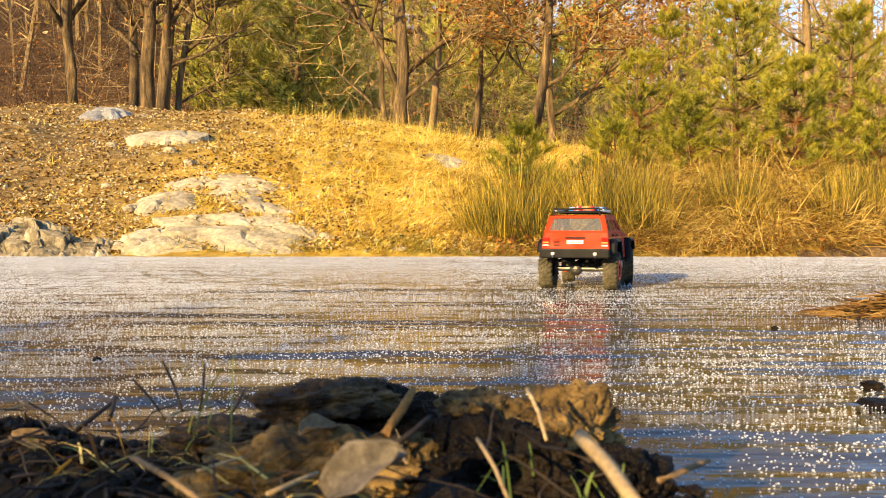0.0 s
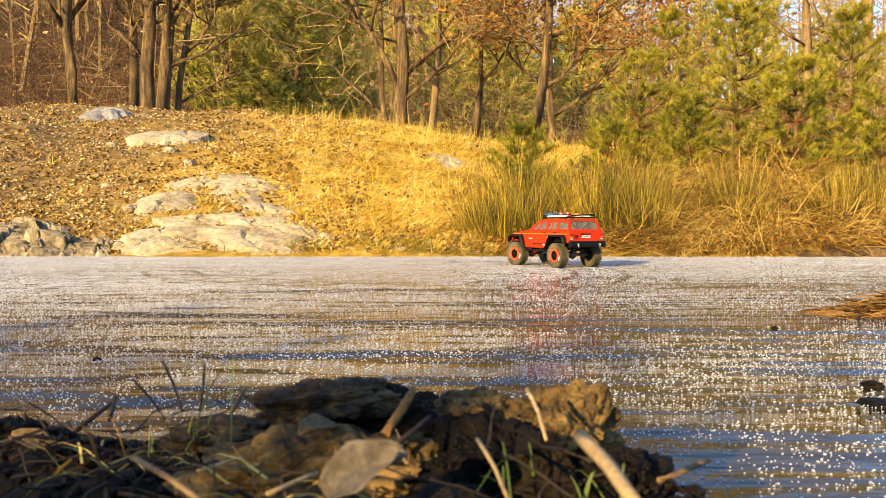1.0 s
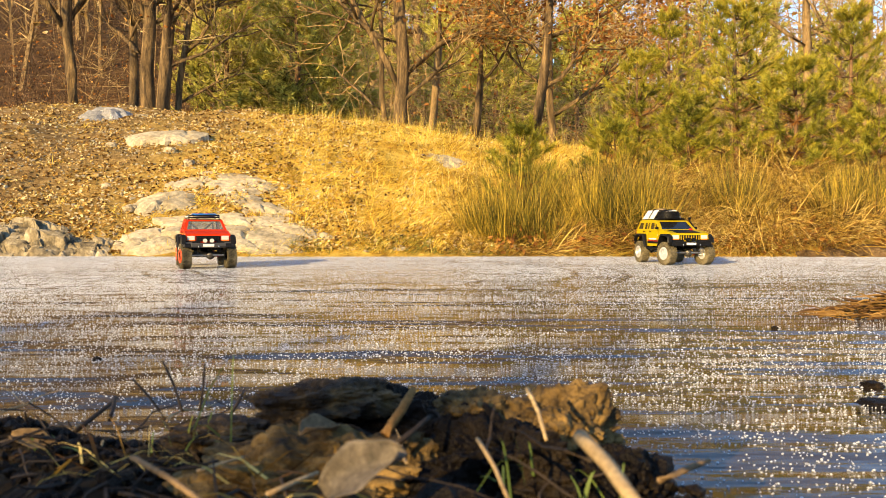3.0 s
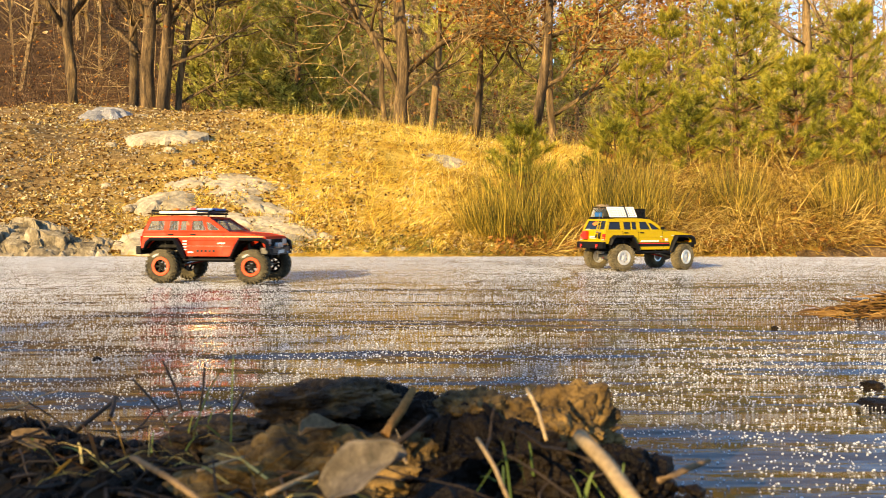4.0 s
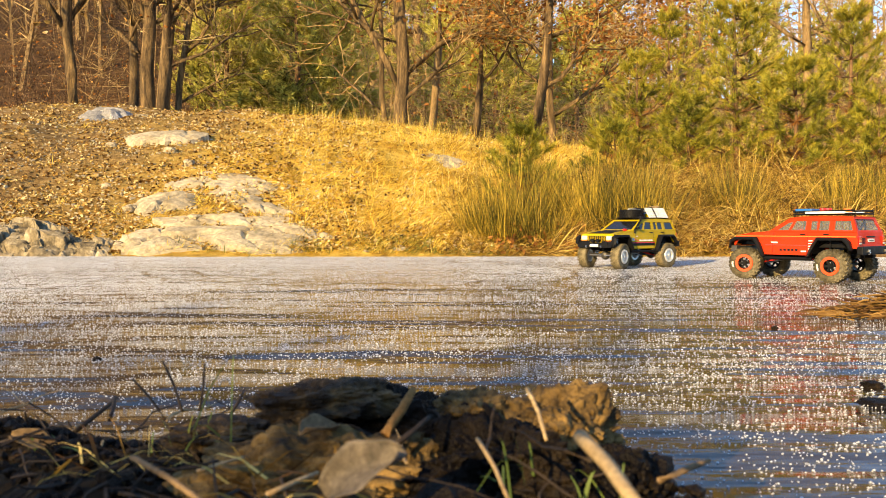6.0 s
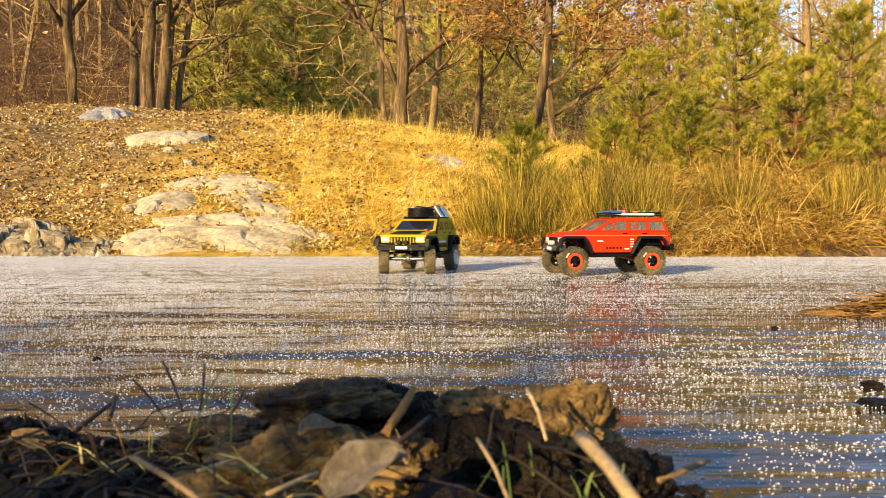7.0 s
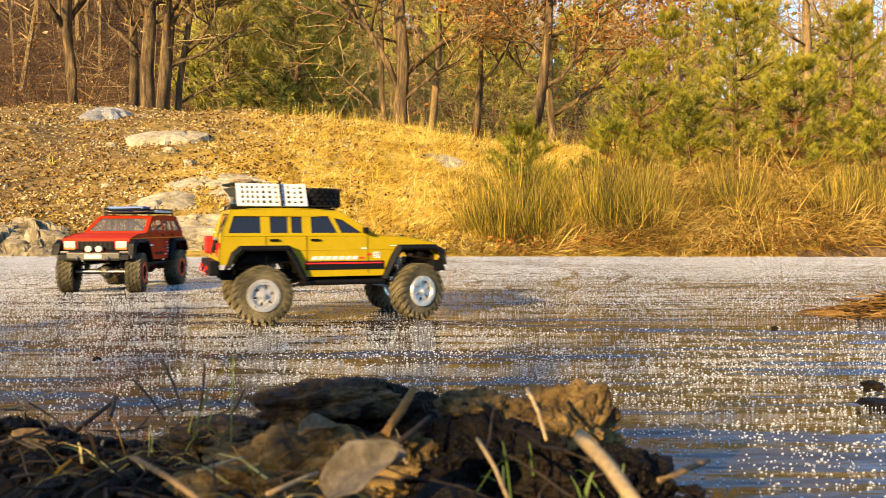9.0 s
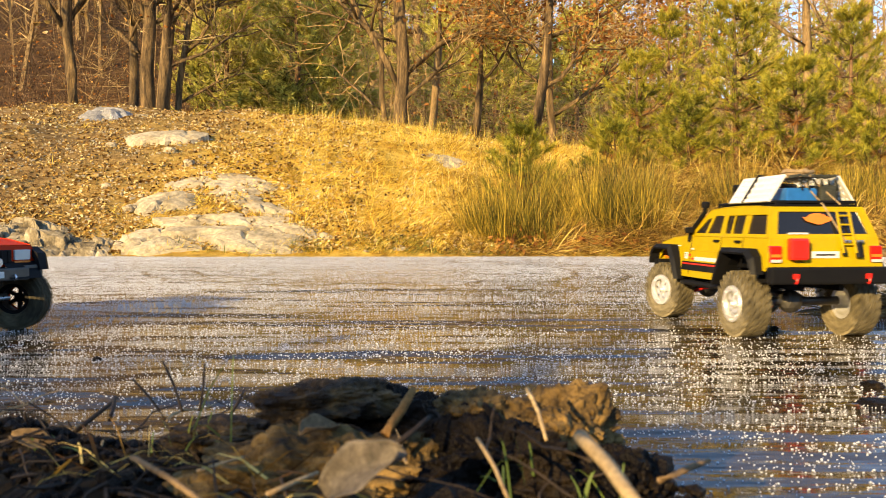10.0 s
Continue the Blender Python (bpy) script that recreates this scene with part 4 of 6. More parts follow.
STICKS = [  # ends as bearing, height, depth; thickness
    ((1028, 775, .30), (1135, 905, .22), .0026, PALESTICK, "pale dry reed stalk lying over the mud"),
    ((680, 772, .41), (732, 690, .43), .0026, BRIGHTSTICK, "short orange-brown stick standing in the mud"),
    ((934, 690, .41), (968, 782, .37), .0011, PALESTICK, "thin pale stalk on the mud clod"),
    ((846, 780, .36), (905, 900, .30), .0010, PALESTICK, "thin pale stalk on the mud clod"),
    ((1170, 855, .38), (1258, 818, .40), .0017, STICK, "broken brown twig at the water's edge"),
    ((130, 765, .5), (205, 706, .54), .0016, DARKSTICK, "dark wet twig on the near bank"),
    ((190, 745, .5), (200, 705, .53), .0014, DARKSTICK, "dark wet twig on the near bank"),
    ((320, 730, .5), (286, 640, .52), .0009, DARKSTICK, "thin dark grass stem on the near bank"),
    ((350, 730, .5), (360, 645, .52), .0009, DARKSTICK, "thin dark grass stem on the near bank"),
    ((290, 745, .5), (232, 672, .52), .0009, DARKSTICK, "thin dark grass stem on the near bank"),
    ((400, 745, .5), (430, 692, .52), .0011, DARKSTICK, "dark wet twig on the near bank"),
    ((230, 812, .36), (370, 905, .28), .0013, STICK, "brown stick lying on the mud"),
    ((345, 838, .38), (430, 812, .40), .0010, PALESTICK, "curved pale straw on the mud"),
    ((700, 790, .40), (760, 740, .42), .0016, DARKSTICK, "dark wet twig on the near bank"),
    ((470, 880, .33), (560, 840, .36), .0012, PALESTICK, "curved pale straw on the mud"),
]
for a, b, r, mat, label in STICKS:
    so = Soup()
    p0, p1 = px(*a), px(*b)
    mid = p0.lerp(p1, .5) + Vector((.001, 0, .0006))
    so.tube([p0, p0.lerp(mid, .5), mid, mid.lerp(p1, .5), p1], [r * 1.1, r, r * .95, r * .9, r * .7], 8)
    tagged(so.make("stick", mat, smooth=True), label, "stick", "sticks on the near bank")


def dead_leaf(c, size, turn, label, mat, wide=.22):
    """Curled leaf with lobes, midrib and thickness."""
    bm = bmesh.new()
    n, m = 14, 6
    grid = []
    for i in range(n + 1):
        s = i / n
        w = size * wide * math.sin(math.pi * min(1, s * .93 + .05)) ** .6 * (1 + .07 * math.sin(s * 15))
        row = []
        for j in range(-m, m + 1):
            t = j / m
            row.append(bm.verts.new((size * (s - .5), w * t, size * (.16 * t * t + .10 * math.sin(s * 3) + .02 * math.sin(7 * s + 5 * t)))))
        grid.append(row)
    for a, b in zip(grid, grid[1:]):
        for j in range(2 * m):
            bm.faces.new((a[j], a[j + 1], b[j + 1], b[j]))
    ob = part("dead_leaf", bm, mat, None, "", smooth=True)
    sm = ob.modifiers.new("thick", "SOLIDIFY")
    sm.thickness = .0005
    ob.matrix_basis = Matrix.Translation(c) @ turn
    return tagged(ob, label, "leaf", "dead leaves on the near bank")


# Tan leaf colour darkened to stand in for the shade it lies in.
LEAFTAN = mottled("dry_leaf_shaded", [(0.3, (0.055, 0.045, 0.035)), (0.5, (0.14, 0.115, 0.09)), (0.75, (0.26, 0.215, 0.165))], 45, 0.7, 300, 0.4, 0.001)
dead_leaf(px(648, 846, .33), .042, pose(0, 0, 0, 50, -30, -14), "curled beige dead leaf on the mud, darkened for shade", LEAFTAN, .26)
dead_leaf(px(55, 790, .5), .03, pose(0, 0, 0, 40, 20, 10), "small brown dead leaf on the mud", STICK)
dead_leaf(px(560, 770, .42), .03, pose(0, 0, 0, 20, 10, 60), "small brown dead leaf on the mud", STICK)


def near_grass():
    rng = random.Random(81)
    for k, (ux, uy, d, n, h, mat) in enumerate([(340, 775, .47, 9, .03, GREEN), (385, 755, .48, 4, .055, GREEN), (65, 785, .5, 5, .022, GREEN), (900, 850, .36, 7, .03, GREEN), (430, 830, .38, 10, .05, REED), (600, 860, .34, 6, .05, REED),
                                              (250, 800, .42, 12, .05, REED), (140, 820, .42, 10, .05, REED), (1050, 865, .36, 4, .025, GREEN)]):
        so = Soup()
        b = px(ux, uy, d)
        for _ in range(n):
            p = b + Vector((rng.gauss(0, .012), rng.gauss(0, .01), -.006))
            a = rng.uniform(0, 6.28)
            ln = h * rng.uniform(.5, 1.2)
            up = rng.uniform(.1, .95) if mat is GREEN else rng.uniform(.02, .3)
            so.blade(p, p + Vector((math.cos(a) * ln * (1.1 - up), math.sin(a) * ln * (1.1 - up), ln * up)), rng.uniform(.001, .0022), ln * .15, rng)
        tagged(so.make("grass_tuft", mat), "short green grass tuft in the mud" if mat is GREEN else "withered straw tuft in the mud", "grass", "grass tufts on the near bank")


near_grass()


def plant_litter():
    """Roots, stems and straws tangled over the mud."""
    rng = random.Random(83)
    dark, pale = Soup(), Soup()
    for k in range(150):
        y = rng.uniform(.3, .56)
        x = rng.uniform(-.34, .07)
        if y > near_shore(x) - .04:
            continue
        base = ground_height(x, y) + .004
        top = .02 * math.exp(-((x - .03) / .12) ** 2) + .02
        p = Vector((x, y, base + top * rng.random()))
        a, ln = rng.uniform(0, 6.28), rng.uniform(.015, .06)
        d = Vector((math.cos(a), math.sin(a), rng.gauss(0, .25)))
        q = [p]
        for _ in range(4):
            d = (d + Vector((rng.gauss(0, .3), rng.gauss(0, .3), rng.gauss(-.05, .2)))).normalized()
            q.append(q[-1] + d * ln / 4)
        r = rng.uniform(.0004, .0012)
        (pale if rng.random() < .12 else dark).tube(q, [r, r, r * .9, r * .7, r * .4], 4)
    tagged(dark.make("root_tangle", DARKSTICK), "dark roots and stems tangled over the mud", "roots", kind="stuff")
    tagged(pale.make("straw_bits", PALESTICK), "pale bits of straw on the mud", "straw", kind="stuff")


plant_litter()


# ---- unseen brush, added behind the lens to shade the near ice ----
def shade_brush():
    rng = random.Random(91)
    for k in range(9):
        x = -7.85 + k * .6 + rng.uniform(-.15, .15)
        y = -3.3 + rng.uniform(-.3, .3)
        # Lower, thinner shrubs on the right let sun through to the clods.
        low = 0.8 if x < -3.15 else 0.72
        bush = thing("shade_shrub", "unseen brown-leaved shrub added behind the lens for shade", "shrub", Matrix.Translation(on_ground(x, y, -.03)), "shrubs on the near bank")
        so, lf = Soup(), Soup()
        for _ in range(14):
            a = rng.uniform(0, 6.28)
            tip = Vector((math.cos(a) * rng.uniform(.1, .5), math.sin(a) * .3, rng.uniform(.45, .95) * low))
            so.tube([Vector((0, 0, 0)), tip * .5 + Vector((0, 0, .08)), tip], [.012, .008, .003], 4)
            for _ in range(26 if low == 0.8 else 14):
                lf.leaf(tip * rng.uniform(.35, 1.05) + Vector((rng.gauss(0, .1), rng.gauss(0, .1), rng.gauss(0, .08))), rng.uniform(.05, .1), rng)
        so.make("stems", BARK, bush)
        lf.make("leaves", DRYLEAF, bush, "withered brown leaves")


shade_brush()
# ---- model cars: x forward, y to the car's left, wheels on z = 0 ----
REDRING = plain("red_ring", (0.7, 0.075, 0.012), 0.4)
RUBBER = mottled("dusty_rubber", [(0.3, (0.05, 0.042, 0.025)), (0.5, (0.15, 0.125, 0.072)), (0.72, (0.3, 0.25, 0.15))], 22, 0.9, 180, 0.6, 0.002)
DARKRUBBER = mottled("worn_rubber", [(0.3, (0.025, 0.022, 0.016)), (0.52, (0.1, 0.085, 0.05)), (0.74, (0.25, 0.21, 0.13))], 22, 0.85, 180, 0.6, 0.002)
BLACK = plain("black_plastic", (0.008, 0.008, 0.009), 0.5)
SATIN = plain("dark_metal", (0.09, 0.085, 0.08), 0.45, 0.6)
STEEL = plain("bright_steel", (0.62, 0.62, 0.63), 0.28, 0.9)
CHROME = plain("chrome_rim", (0.72, 0.71, 0.69), 0.35, 0.55, 0.3)
WHITE = plain("white_plastic", (0.78, 0.77, 0.73), 0.4)
REDPAINT = plain("red_paint", (0.54, 0.03, 0.002), 0.5, 0.0, 0.05, 0.08, 40)
YELPAINT = plain("yellow_paint", (0.43, 0.305, 0.002), 0.4, 0.0, 0.08, 0.08, 40)
for paint_ in (REDPAINT, YELPAINT, BLACK):
    paint_.node_tree.nodes["Principled BSDF"].inputs["Specular IOR Level"].default_value = 0.13
REDPART = plain("red_plastic", (0.62, 0.02, 0.012), 0.35)
ORANGE = plain("orange_plastic", (0.75, 0.2, 0.015), 0.35)
BLUEPART = plain("blue_plastic", (0.02, 0.13, 0.42), 0.35)
ROPE = mottled("tan_rope", [(0.3, (0.22, 0.15, 0.08)), (0.7, (0.45, 0.34, 0.2))], 120, 0.9, 600, 0.8, 0.001)
CANVAS = mottled("dark_canvas", [(0.3, (0.02, 0.022, 0.02)), (0.7, (0.06, 0.065, 0.055))], 60, 0.9, 500, 0.5, 0.001)
LAMPGLASS = plain("lamp_lens", (0.6, 0.6, 0.58), 0.08, 0.0, 1.0, 0.03)
REDLENS = plain("red_lens", (0.5, 0.015, 0.01), 0.12, 0.0, 1.0, 0.05)
TINT = plain("tinted_pane", (0.012, 0.013, 0.016), 0.08, 0.0, 0.4, 0.1)


def clear_glass():
    m, nt, b = material("clear_pane")
    b.inputs["Base Color"].default_value = (0.36, 0.36, 0.37, 1)
    b.inputs["Roughness"].default_value = 0.05
    t = nt.nodes.new("ShaderNodeBsdfTransparent")
    t.inputs[0].default_value = (0.76, 0.77, 0.78, 1)
    x = nt.nodes.new("ShaderNodeMixShader")
    x.inputs[0].default_value = 0.27
    nt.links.new(t.outputs[0], x.inputs[1])
    nt.links.new(b.outputs[0], x.inputs[2])
    nt.links.new(x.outputs[0], nt.nodes["Material Output"].inputs[0])
    return m


CLEAR = clear_glass()
BELT = 0.177
SHRINK = Matrix.Diagonal((.945, .9, .945, 1))


def half_width(z):
    return lerp_table(z, [(0.085, 0.1035), (BELT, 0.0935), (0.24, 0.0785)])


LOWER = [(-.262, .118), (-.226, .118), (-.214, .134), (-.198, .147), (-.112, .147), (-.096, .12), (-.078, .09), (.085, .09), (.103, .12), (.118, .147),
         (.186, .147), (.203, .12), (.203, .15), (.199, .160), (.14, .1715), (.074, BELT), (-.02, BELT), (-.14, BELT), (-.254, BELT)]
UPPER = [(-.254, BELT), (-.14, BELT), (-.02, BELT), (.074, BELT), (-.002, .229), (-.05, .2335), (-.11, .235), (-.18, .2335), (-.228, .231)]
WINDOWS = [[(-.236, .183), (-.158, .183), (-.158, .219), (-.222, .219)], [(-.140, .183), (-.106, .183), (-.106, .219), (-.140, .219)], [(-.099, .183), (-.078, .183), (-.078, .219), (-.099, .219)],
           [(-.060, .183), (-.008, .183), (-.024, .219), (-.060, .219)], [(.000, .183), (.042, .183), (.004, .211), (-.013, .215)]]
SPINE = [(-.262, .118), (-.254, BELT), (-.228, .231), (-.18, .2335), (-.11, .235), (-.05, .2335), (-.002, .229), (.074, BELT), (.14, .1715), (.199, .160), (.203, .15), (.203, .12)]


def panel(bm, outline, holes, place):
    """Flat sheet with openings, laid into space by place()."""
    from mathutils.geometry import tessellate_polygon
    loops = [outline] + holes
    flat = [p for l in loops for p in l]
    vs = [bm.verts.new(place(*p)) for p in flat]
    for tri in tessellate_polygon([[Vector((a, b, 0)) for a, b in l] for l in loops]):
        try:
            bm.faces.new([vs[i] for i in tri])
        except ValueError:
            pass


def box(bm, x0, x1, y0, y1, z0, z1, bev=0.0, m=None):
    r = bmesh.ops.create_cube(bm, size=1.0)
    for v in r["verts"]:
        v.co = Vector(((x0 + x1) / 2 + v.co.x * (x1 - x0), (y0 + y1) / 2 + v.co.y * (y1 - y0), (z0 + z1) / 2 + v.co.z * (z1 - z0)))
    if bev:
        es = list({e for v in r["verts"] for e in v.link_edges})
        bmesh.ops.bevel(bm, geom=es, offset=bev, segments=2, affect="EDGES", profile=0.6)
    if m is not None:
        for v in bm.verts:
            v.co = m @ v.co


def rod(bm, a, b, r, seg=8, r2=None):
    a, b = Vector(a), Vector(b)
    q = (b - a).to_track_quat("Z", "Y").to_matrix().to_4x4()
    bmesh.ops.create_cone(bm, cap_ends=True, segments=seg, radius1=r, radius2=r if r2 is None else r2, depth=(b - a).length, matrix=Matrix.Translation((a + b) / 2) @ q)


def box_part(name, car, mat, x0, x1, y0, y1, z0, z1, bev=0.002, label="", m=None):
    bm = bmesh.new()
    box(bm, x0, x1, y0, y1, z0, z1, bev, m)
    return part(name, bm, mat, car, label)


def rod_part(name, car, mat, pairs, r, label="", seg=8):
    bm = bmesh.new()
    for a, b in pairs:
        rod(bm, a, b, r, seg)
    return part(name, bm, mat, car, label, smooth=False)


def lathe(bm, profile, seg=36):
    """Turns (radius, y) points about the y axis."""
    rings = []
    for r, y in profile:
        rings.append([bm.verts.new((r * math.cos(2 * math.pi * k / seg), y, r * math.sin(2 * math.pi * k / seg))) for k in range(seg)])
    for a, b in zip(rings, rings[1:]):
        for k in range(seg):
            bm.faces.new((a[k], a[(k + 1) % seg], b[(k + 1) % seg], b[k]))
    return rings


def tyre_mesh():
    bm = bmesh.new()
    lathe(bm, [(.029, -.017), (.034, -.0215), (.045, -.0235), (.053, -.0215), (.0562, -.016), (.057, 0), (.0562, .016), (.053, .0215), (.045, .0235), (.034, .0215), (.029, .017)])
    rows = 24
    for k in range(rows):
        for j, (y, wy, tw) in enumerate(((-.0165, .011, .35), (-.0055, .009, -.3), (.0055, .009, .3), (.0165, .011, -.35))):
            ang = 2 * math.pi * (k + (0.5 if j % 2 else 0)) / rows
            m = Matrix.Rotation(ang, 4, "Y") @ Matrix.Translation((0, y, .0575)) @ Matrix.Rotation(tw, 4, "Z")
            r = bmesh.ops.create_cube(bm, size=1.0, matrix=m @ Matrix.Diagonal((.0095, wy, .005, 1)))
        for s in (-1, 1):
            m = Matrix.Rotation(2 * math.pi * (k + .25) / rows, 4, "Y") @ Matrix.Translation((0, s * .0226, .0515))
            bmesh.ops.create_cube(bm, size=1.0, matrix=m @ Matrix.Diagonal((.006, .003, .008, 1)))
    return bm


def rim_mesh(side, spokes, red_style):
    bm = bmesh.new()
    f = side
    lathe(bm, [(.0295, f * .0205), (.0315, f * .0225), (.0295, f * .024), (.0255, f * .0225), (.0235, f * .012), (.0225, -f * .016), (.0295, -f * .0175)], 30)
    if red_style:
        for k in range(spokes):
            m = Matrix.Rotation(2 * math.pi * k / spokes, 4, "Y") @ Matrix.Translation((0, f * .0165, .0155))
            bmesh.ops.create_cube(bm, size=1.0, matrix=m @ Matrix.Diagonal((.0075, .005, .019, 1)))
    else:
        ring = [(.0262 * math.cos(2 * math.pi * k / 30), .0262 * math.sin(2 * math.pi * k / 30)) for k in range(30)]
        holes = []
        for k in range(spokes):
            c, s_ = math.cos(2 * math.pi * (k + .5) / spokes), math.sin(2 * math.pi * (k + .5) / spokes)
            holes.append([(c * (.0172 + .0042 * math.cos(t)) - s_ * .0030 * math.sin(t), s_ * (.0172 + .0042 * math.cos(t)) + c * .0030 * math.sin(t)) for t in np.linspace(0, 2 * math.pi, 11)[:-1]])
        for dy in (.0, .002):
            panel(bm, ring, holes, lambda u, v, dy=dy: (u, f * (.0215 - dy - .002 * math.hypot(u, v) / .026), v))
    bmesh.ops.create_cone(bm, cap_ends=True, segments=16, radius1=.010, radius2=.008, depth=.010, matrix=Matrix.Translation((0, f * .0175, 0)) @ pose(0, 0, 0, -f * 90, 0, 0))
    bmesh.ops.create_cone(bm, cap_ends=True, segments=6, radius1=.004, radius2=.004, depth=.006, matrix=Matrix.Translation((0, f * .024, 0)) @ pose(0, 0, 0, 90, 0, 0))
    return bm


def ring_mesh(side):
    bm = bmesh.new()
    f = side
    lathe(bm, [(.0225, f * .0235), (.0235, f * .0252), (.0325, f * .0252), (.0335, f * .0235), (.0335, f * .021)], 32)
    for k in range(8):
        a = 2 * math.pi * k / 8
        bmesh.ops.create_cone(bm, cap_ends=True, segments=6, radius1=.0016, radius2=.0016, depth=.003, matrix=Matrix.Translation((.028 * math.cos(a), f * .0255, .028 * math.sin(a))) @ pose(0, 0, 0, 90, 0, 0))
    return bm


def side_place(side, lift=0.0):
    return lambda x, z: (x, side * (half_width(z) + lift), z)


def decal(name, car, mat, x0, x1, z0, z1, side, lift=0.0012, label="", slant=0.0):
    bm = bmesh.new()
    vs = [bm.verts.new((x, side * (half_width(z) + lift), z)) for x, z in ((x0, z0), (x1, z0), (x1 + slant, z1), (x0 + slant, z1))]
    f = bm.faces.new(vs)
    r = bmesh.ops.extrude_face_region(bm, geom=[f])
    for v in r["geom"]:
        if isinstance(v, bmesh.types.BMVert):
            v.co.y -= side * 0.0018
    return part(name, bm, mat, car, label)


def flare(car, side, arch):
    """Moulded wheel-arch flare following the opening."""
    bm = bmesh.new()
    inner = [Vector((x, z)) for x, z in arch]
    cx = sum(p.x for p in inner) / len(inner)
    outer = [p + Vector(((p.x - cx) * 0.14, 0.011 if 0 < i < len(inner) - 1 else 0.0)) for i, p in enumerate(inner)]
    ring = []
    for a, b in zip(inner, outer):
        y0, y1 = half_width(a.y) - 0.004, 0.1175
        ring.append([bm.verts.new((p.x, side * y, p.y)) for p, y in ((a, y0), (a, y1), (a.lerp(b, .35), y1 + .002), (b, y1 - .005), (b, half_width(b.y) - 0.002))])
    for a, b in zip(ring, ring[1:]):
        for k in range(5):
            bm.faces.new((a[k], a[(k + 1) % 5], b[(k + 1) % 5], b[k]))
    bm.faces.new(ring[0])
    bm.faces.new(ring[-1])
    bmesh.ops.recalc_face_normals(bm, faces=bm.faces)
    return part("fender_flare", bm, BLACK, car, "black moulded wheel-arch flare")


def build_car(name, label, paint, pane, red_style):
    car = thing(name, label, "model car")
    # painted shell with real window openings
    bm = bmesh.new()
    for s in (-1, 1):
        panel(bm, LOWER, [], side_place(s))
        panel(bm, UPPER, WINDOWS, side_place(s))
    for i, (a, b) in enumerate(zip(SPINE, SPINE[1:])):
        def across(u, v, a=a, b=b):
            x, z = a[0] + (b[0] - a[0]) * v, a[1] + (b[1] - a[1]) * v
            wa, wb = half_width(a[1]), half_width(b[1])
            return (x, u * (wa + (wb - wa) * v), z)
        holes = []
        if i == 1:
            holes = [[(-.86, .12), (.86, .12), (.84, .86), (-.84, .86)]]
        if i == 6:
            holes = [[(-.86, .08), (.86, .08), (.89, .9), (-.89, .9)]]
        panel(bm, [(-1, 0), (1, 0), (1, 1), (-1, 1)], holes, across)
    bmesh.ops.remove_doubles(bm, verts=bm.verts, dist=0.0004)
    bmesh.ops.recalc_face_normals(bm, faces=bm.faces)
    body = part("body", bm, paint, car)
    bv = body.modifiers.new("edges", "BEVEL")
    bv.width, bv.segments, bv.limit_method, bv.angle_limit = 0.0028, 2, "ANGLE", radians(24)
    sd = body.modifiers.new("skin", "SOLIDIFY")
    sd.thickness, sd.offset = 0.0014, -1
    # panes, a little behind the skin
    for s in (-1, 1):
        for w in WINDOWS:
            cx, cz = sum(p[0] for p in w) / 4, sum(p[1] for p in w) / 4
            bm = bmesh.new()
            f = bm.faces.new([bm.verts.new((cx + (x - cx) * 1.06, s * (half_width(cz + (z - cz) * 1.06) - 0.0022), cz + (z - cz) * 1.06)) for x, z in w])
            part("window", bm, pane, body)
    for i, name_, v0, v1, xo in ((1, "rear_window", .08, .9, .0022), (6, "windscreen", .05, .94, -.0022)):
        a, b = SPINE[i], SPINE[i + 1]
        bm = bmesh.new()
        vs = []
        for u, v in ((-.9, v0), (.9, v0), (.9, v1), (-.9, v1)):
            x, z = a[0] + (b[0] - a[0]) * v + xo, a[1] + (b[1] - a[1]) * v
            vs.append(bm.verts.new((x, u * half_width(z), z - 0.001)))
        bm.faces.new(vs)
        part(name_, bm, pane, body)
    # door and bonnet seams
    for s in (-1, 1):
        for x0, x1 in ((-.0705, -.0692), (-.1492, -.1479), (.0525, .0538)):
            decal("door_seam", body, BLACK, x0, x1, .096, .1765, s, 0.0006)
        for x in (-.062, -.142):
            bm = bmesh.new()
            box(bm, x, x + .018, s * .096 - .003, s * .096 + .003, .166, .1705, .001)
            part("door_handle", bm, BLACK, body)
    for s in (-1, 1):
        flare(car, s, [(-.234, .112), (-.222, .132), (-.204, .146), (-.113, .146), (-.099, .12), (-.081, .084)])
        flare(car, s, [(.088, .084), (.106, .12), (.12, .146), (.19, .146), (.208, .134), (.213, .112)])
    for s in (-1, 1):
        for x in (-.1565, .1565):
            bm = bmesh.new()
            seg = 12
            prev = None
            for k in range(seg + 1):
                a_ = math.pi * (0.06 + 0.88 * k / seg)
                cur = [bm.verts.new((x + .068 * math.cos(a_), s * (.075 + dy), .085 + .062 * math.sin(a_))) for dy in (-.04, .024)]
                if prev:
                    bm.faces.new((prev[0], prev[1], cur[1], cur[0]))
                prev = cur
            part("inner_fender", bm, BLACK, car, "black inner wheel arch")
    # face: grille, lamps, bumper
    box_part("grille", car, BLACK, .2005, .2055, -.052, .052, .125, .152, .001, "black grille with upright slots")
    for k in range(8):
        y = -.0455 + k * .013
        box_part("grille_bar", car, paint if not red_style else BLACK, .204, .2072, y - .002, y + .002, .127, .15, .0006)
    for s in (-1, 1):
        h = box_part("headlight", car, LAMPGLASS, .2015, .2065, s * .073 - .016, s * .073 + .016, .132, .152, .0015, "clear rectangular headlight")
        box_part("indicator", car, ORANGE, .2015, .206, s * .073 - .016, s * .073 + .016, .124, .1305, .001)
    bm = bmesh.new()
    box(bm, .197, .222, -.075, .075, .094, .118, .003)
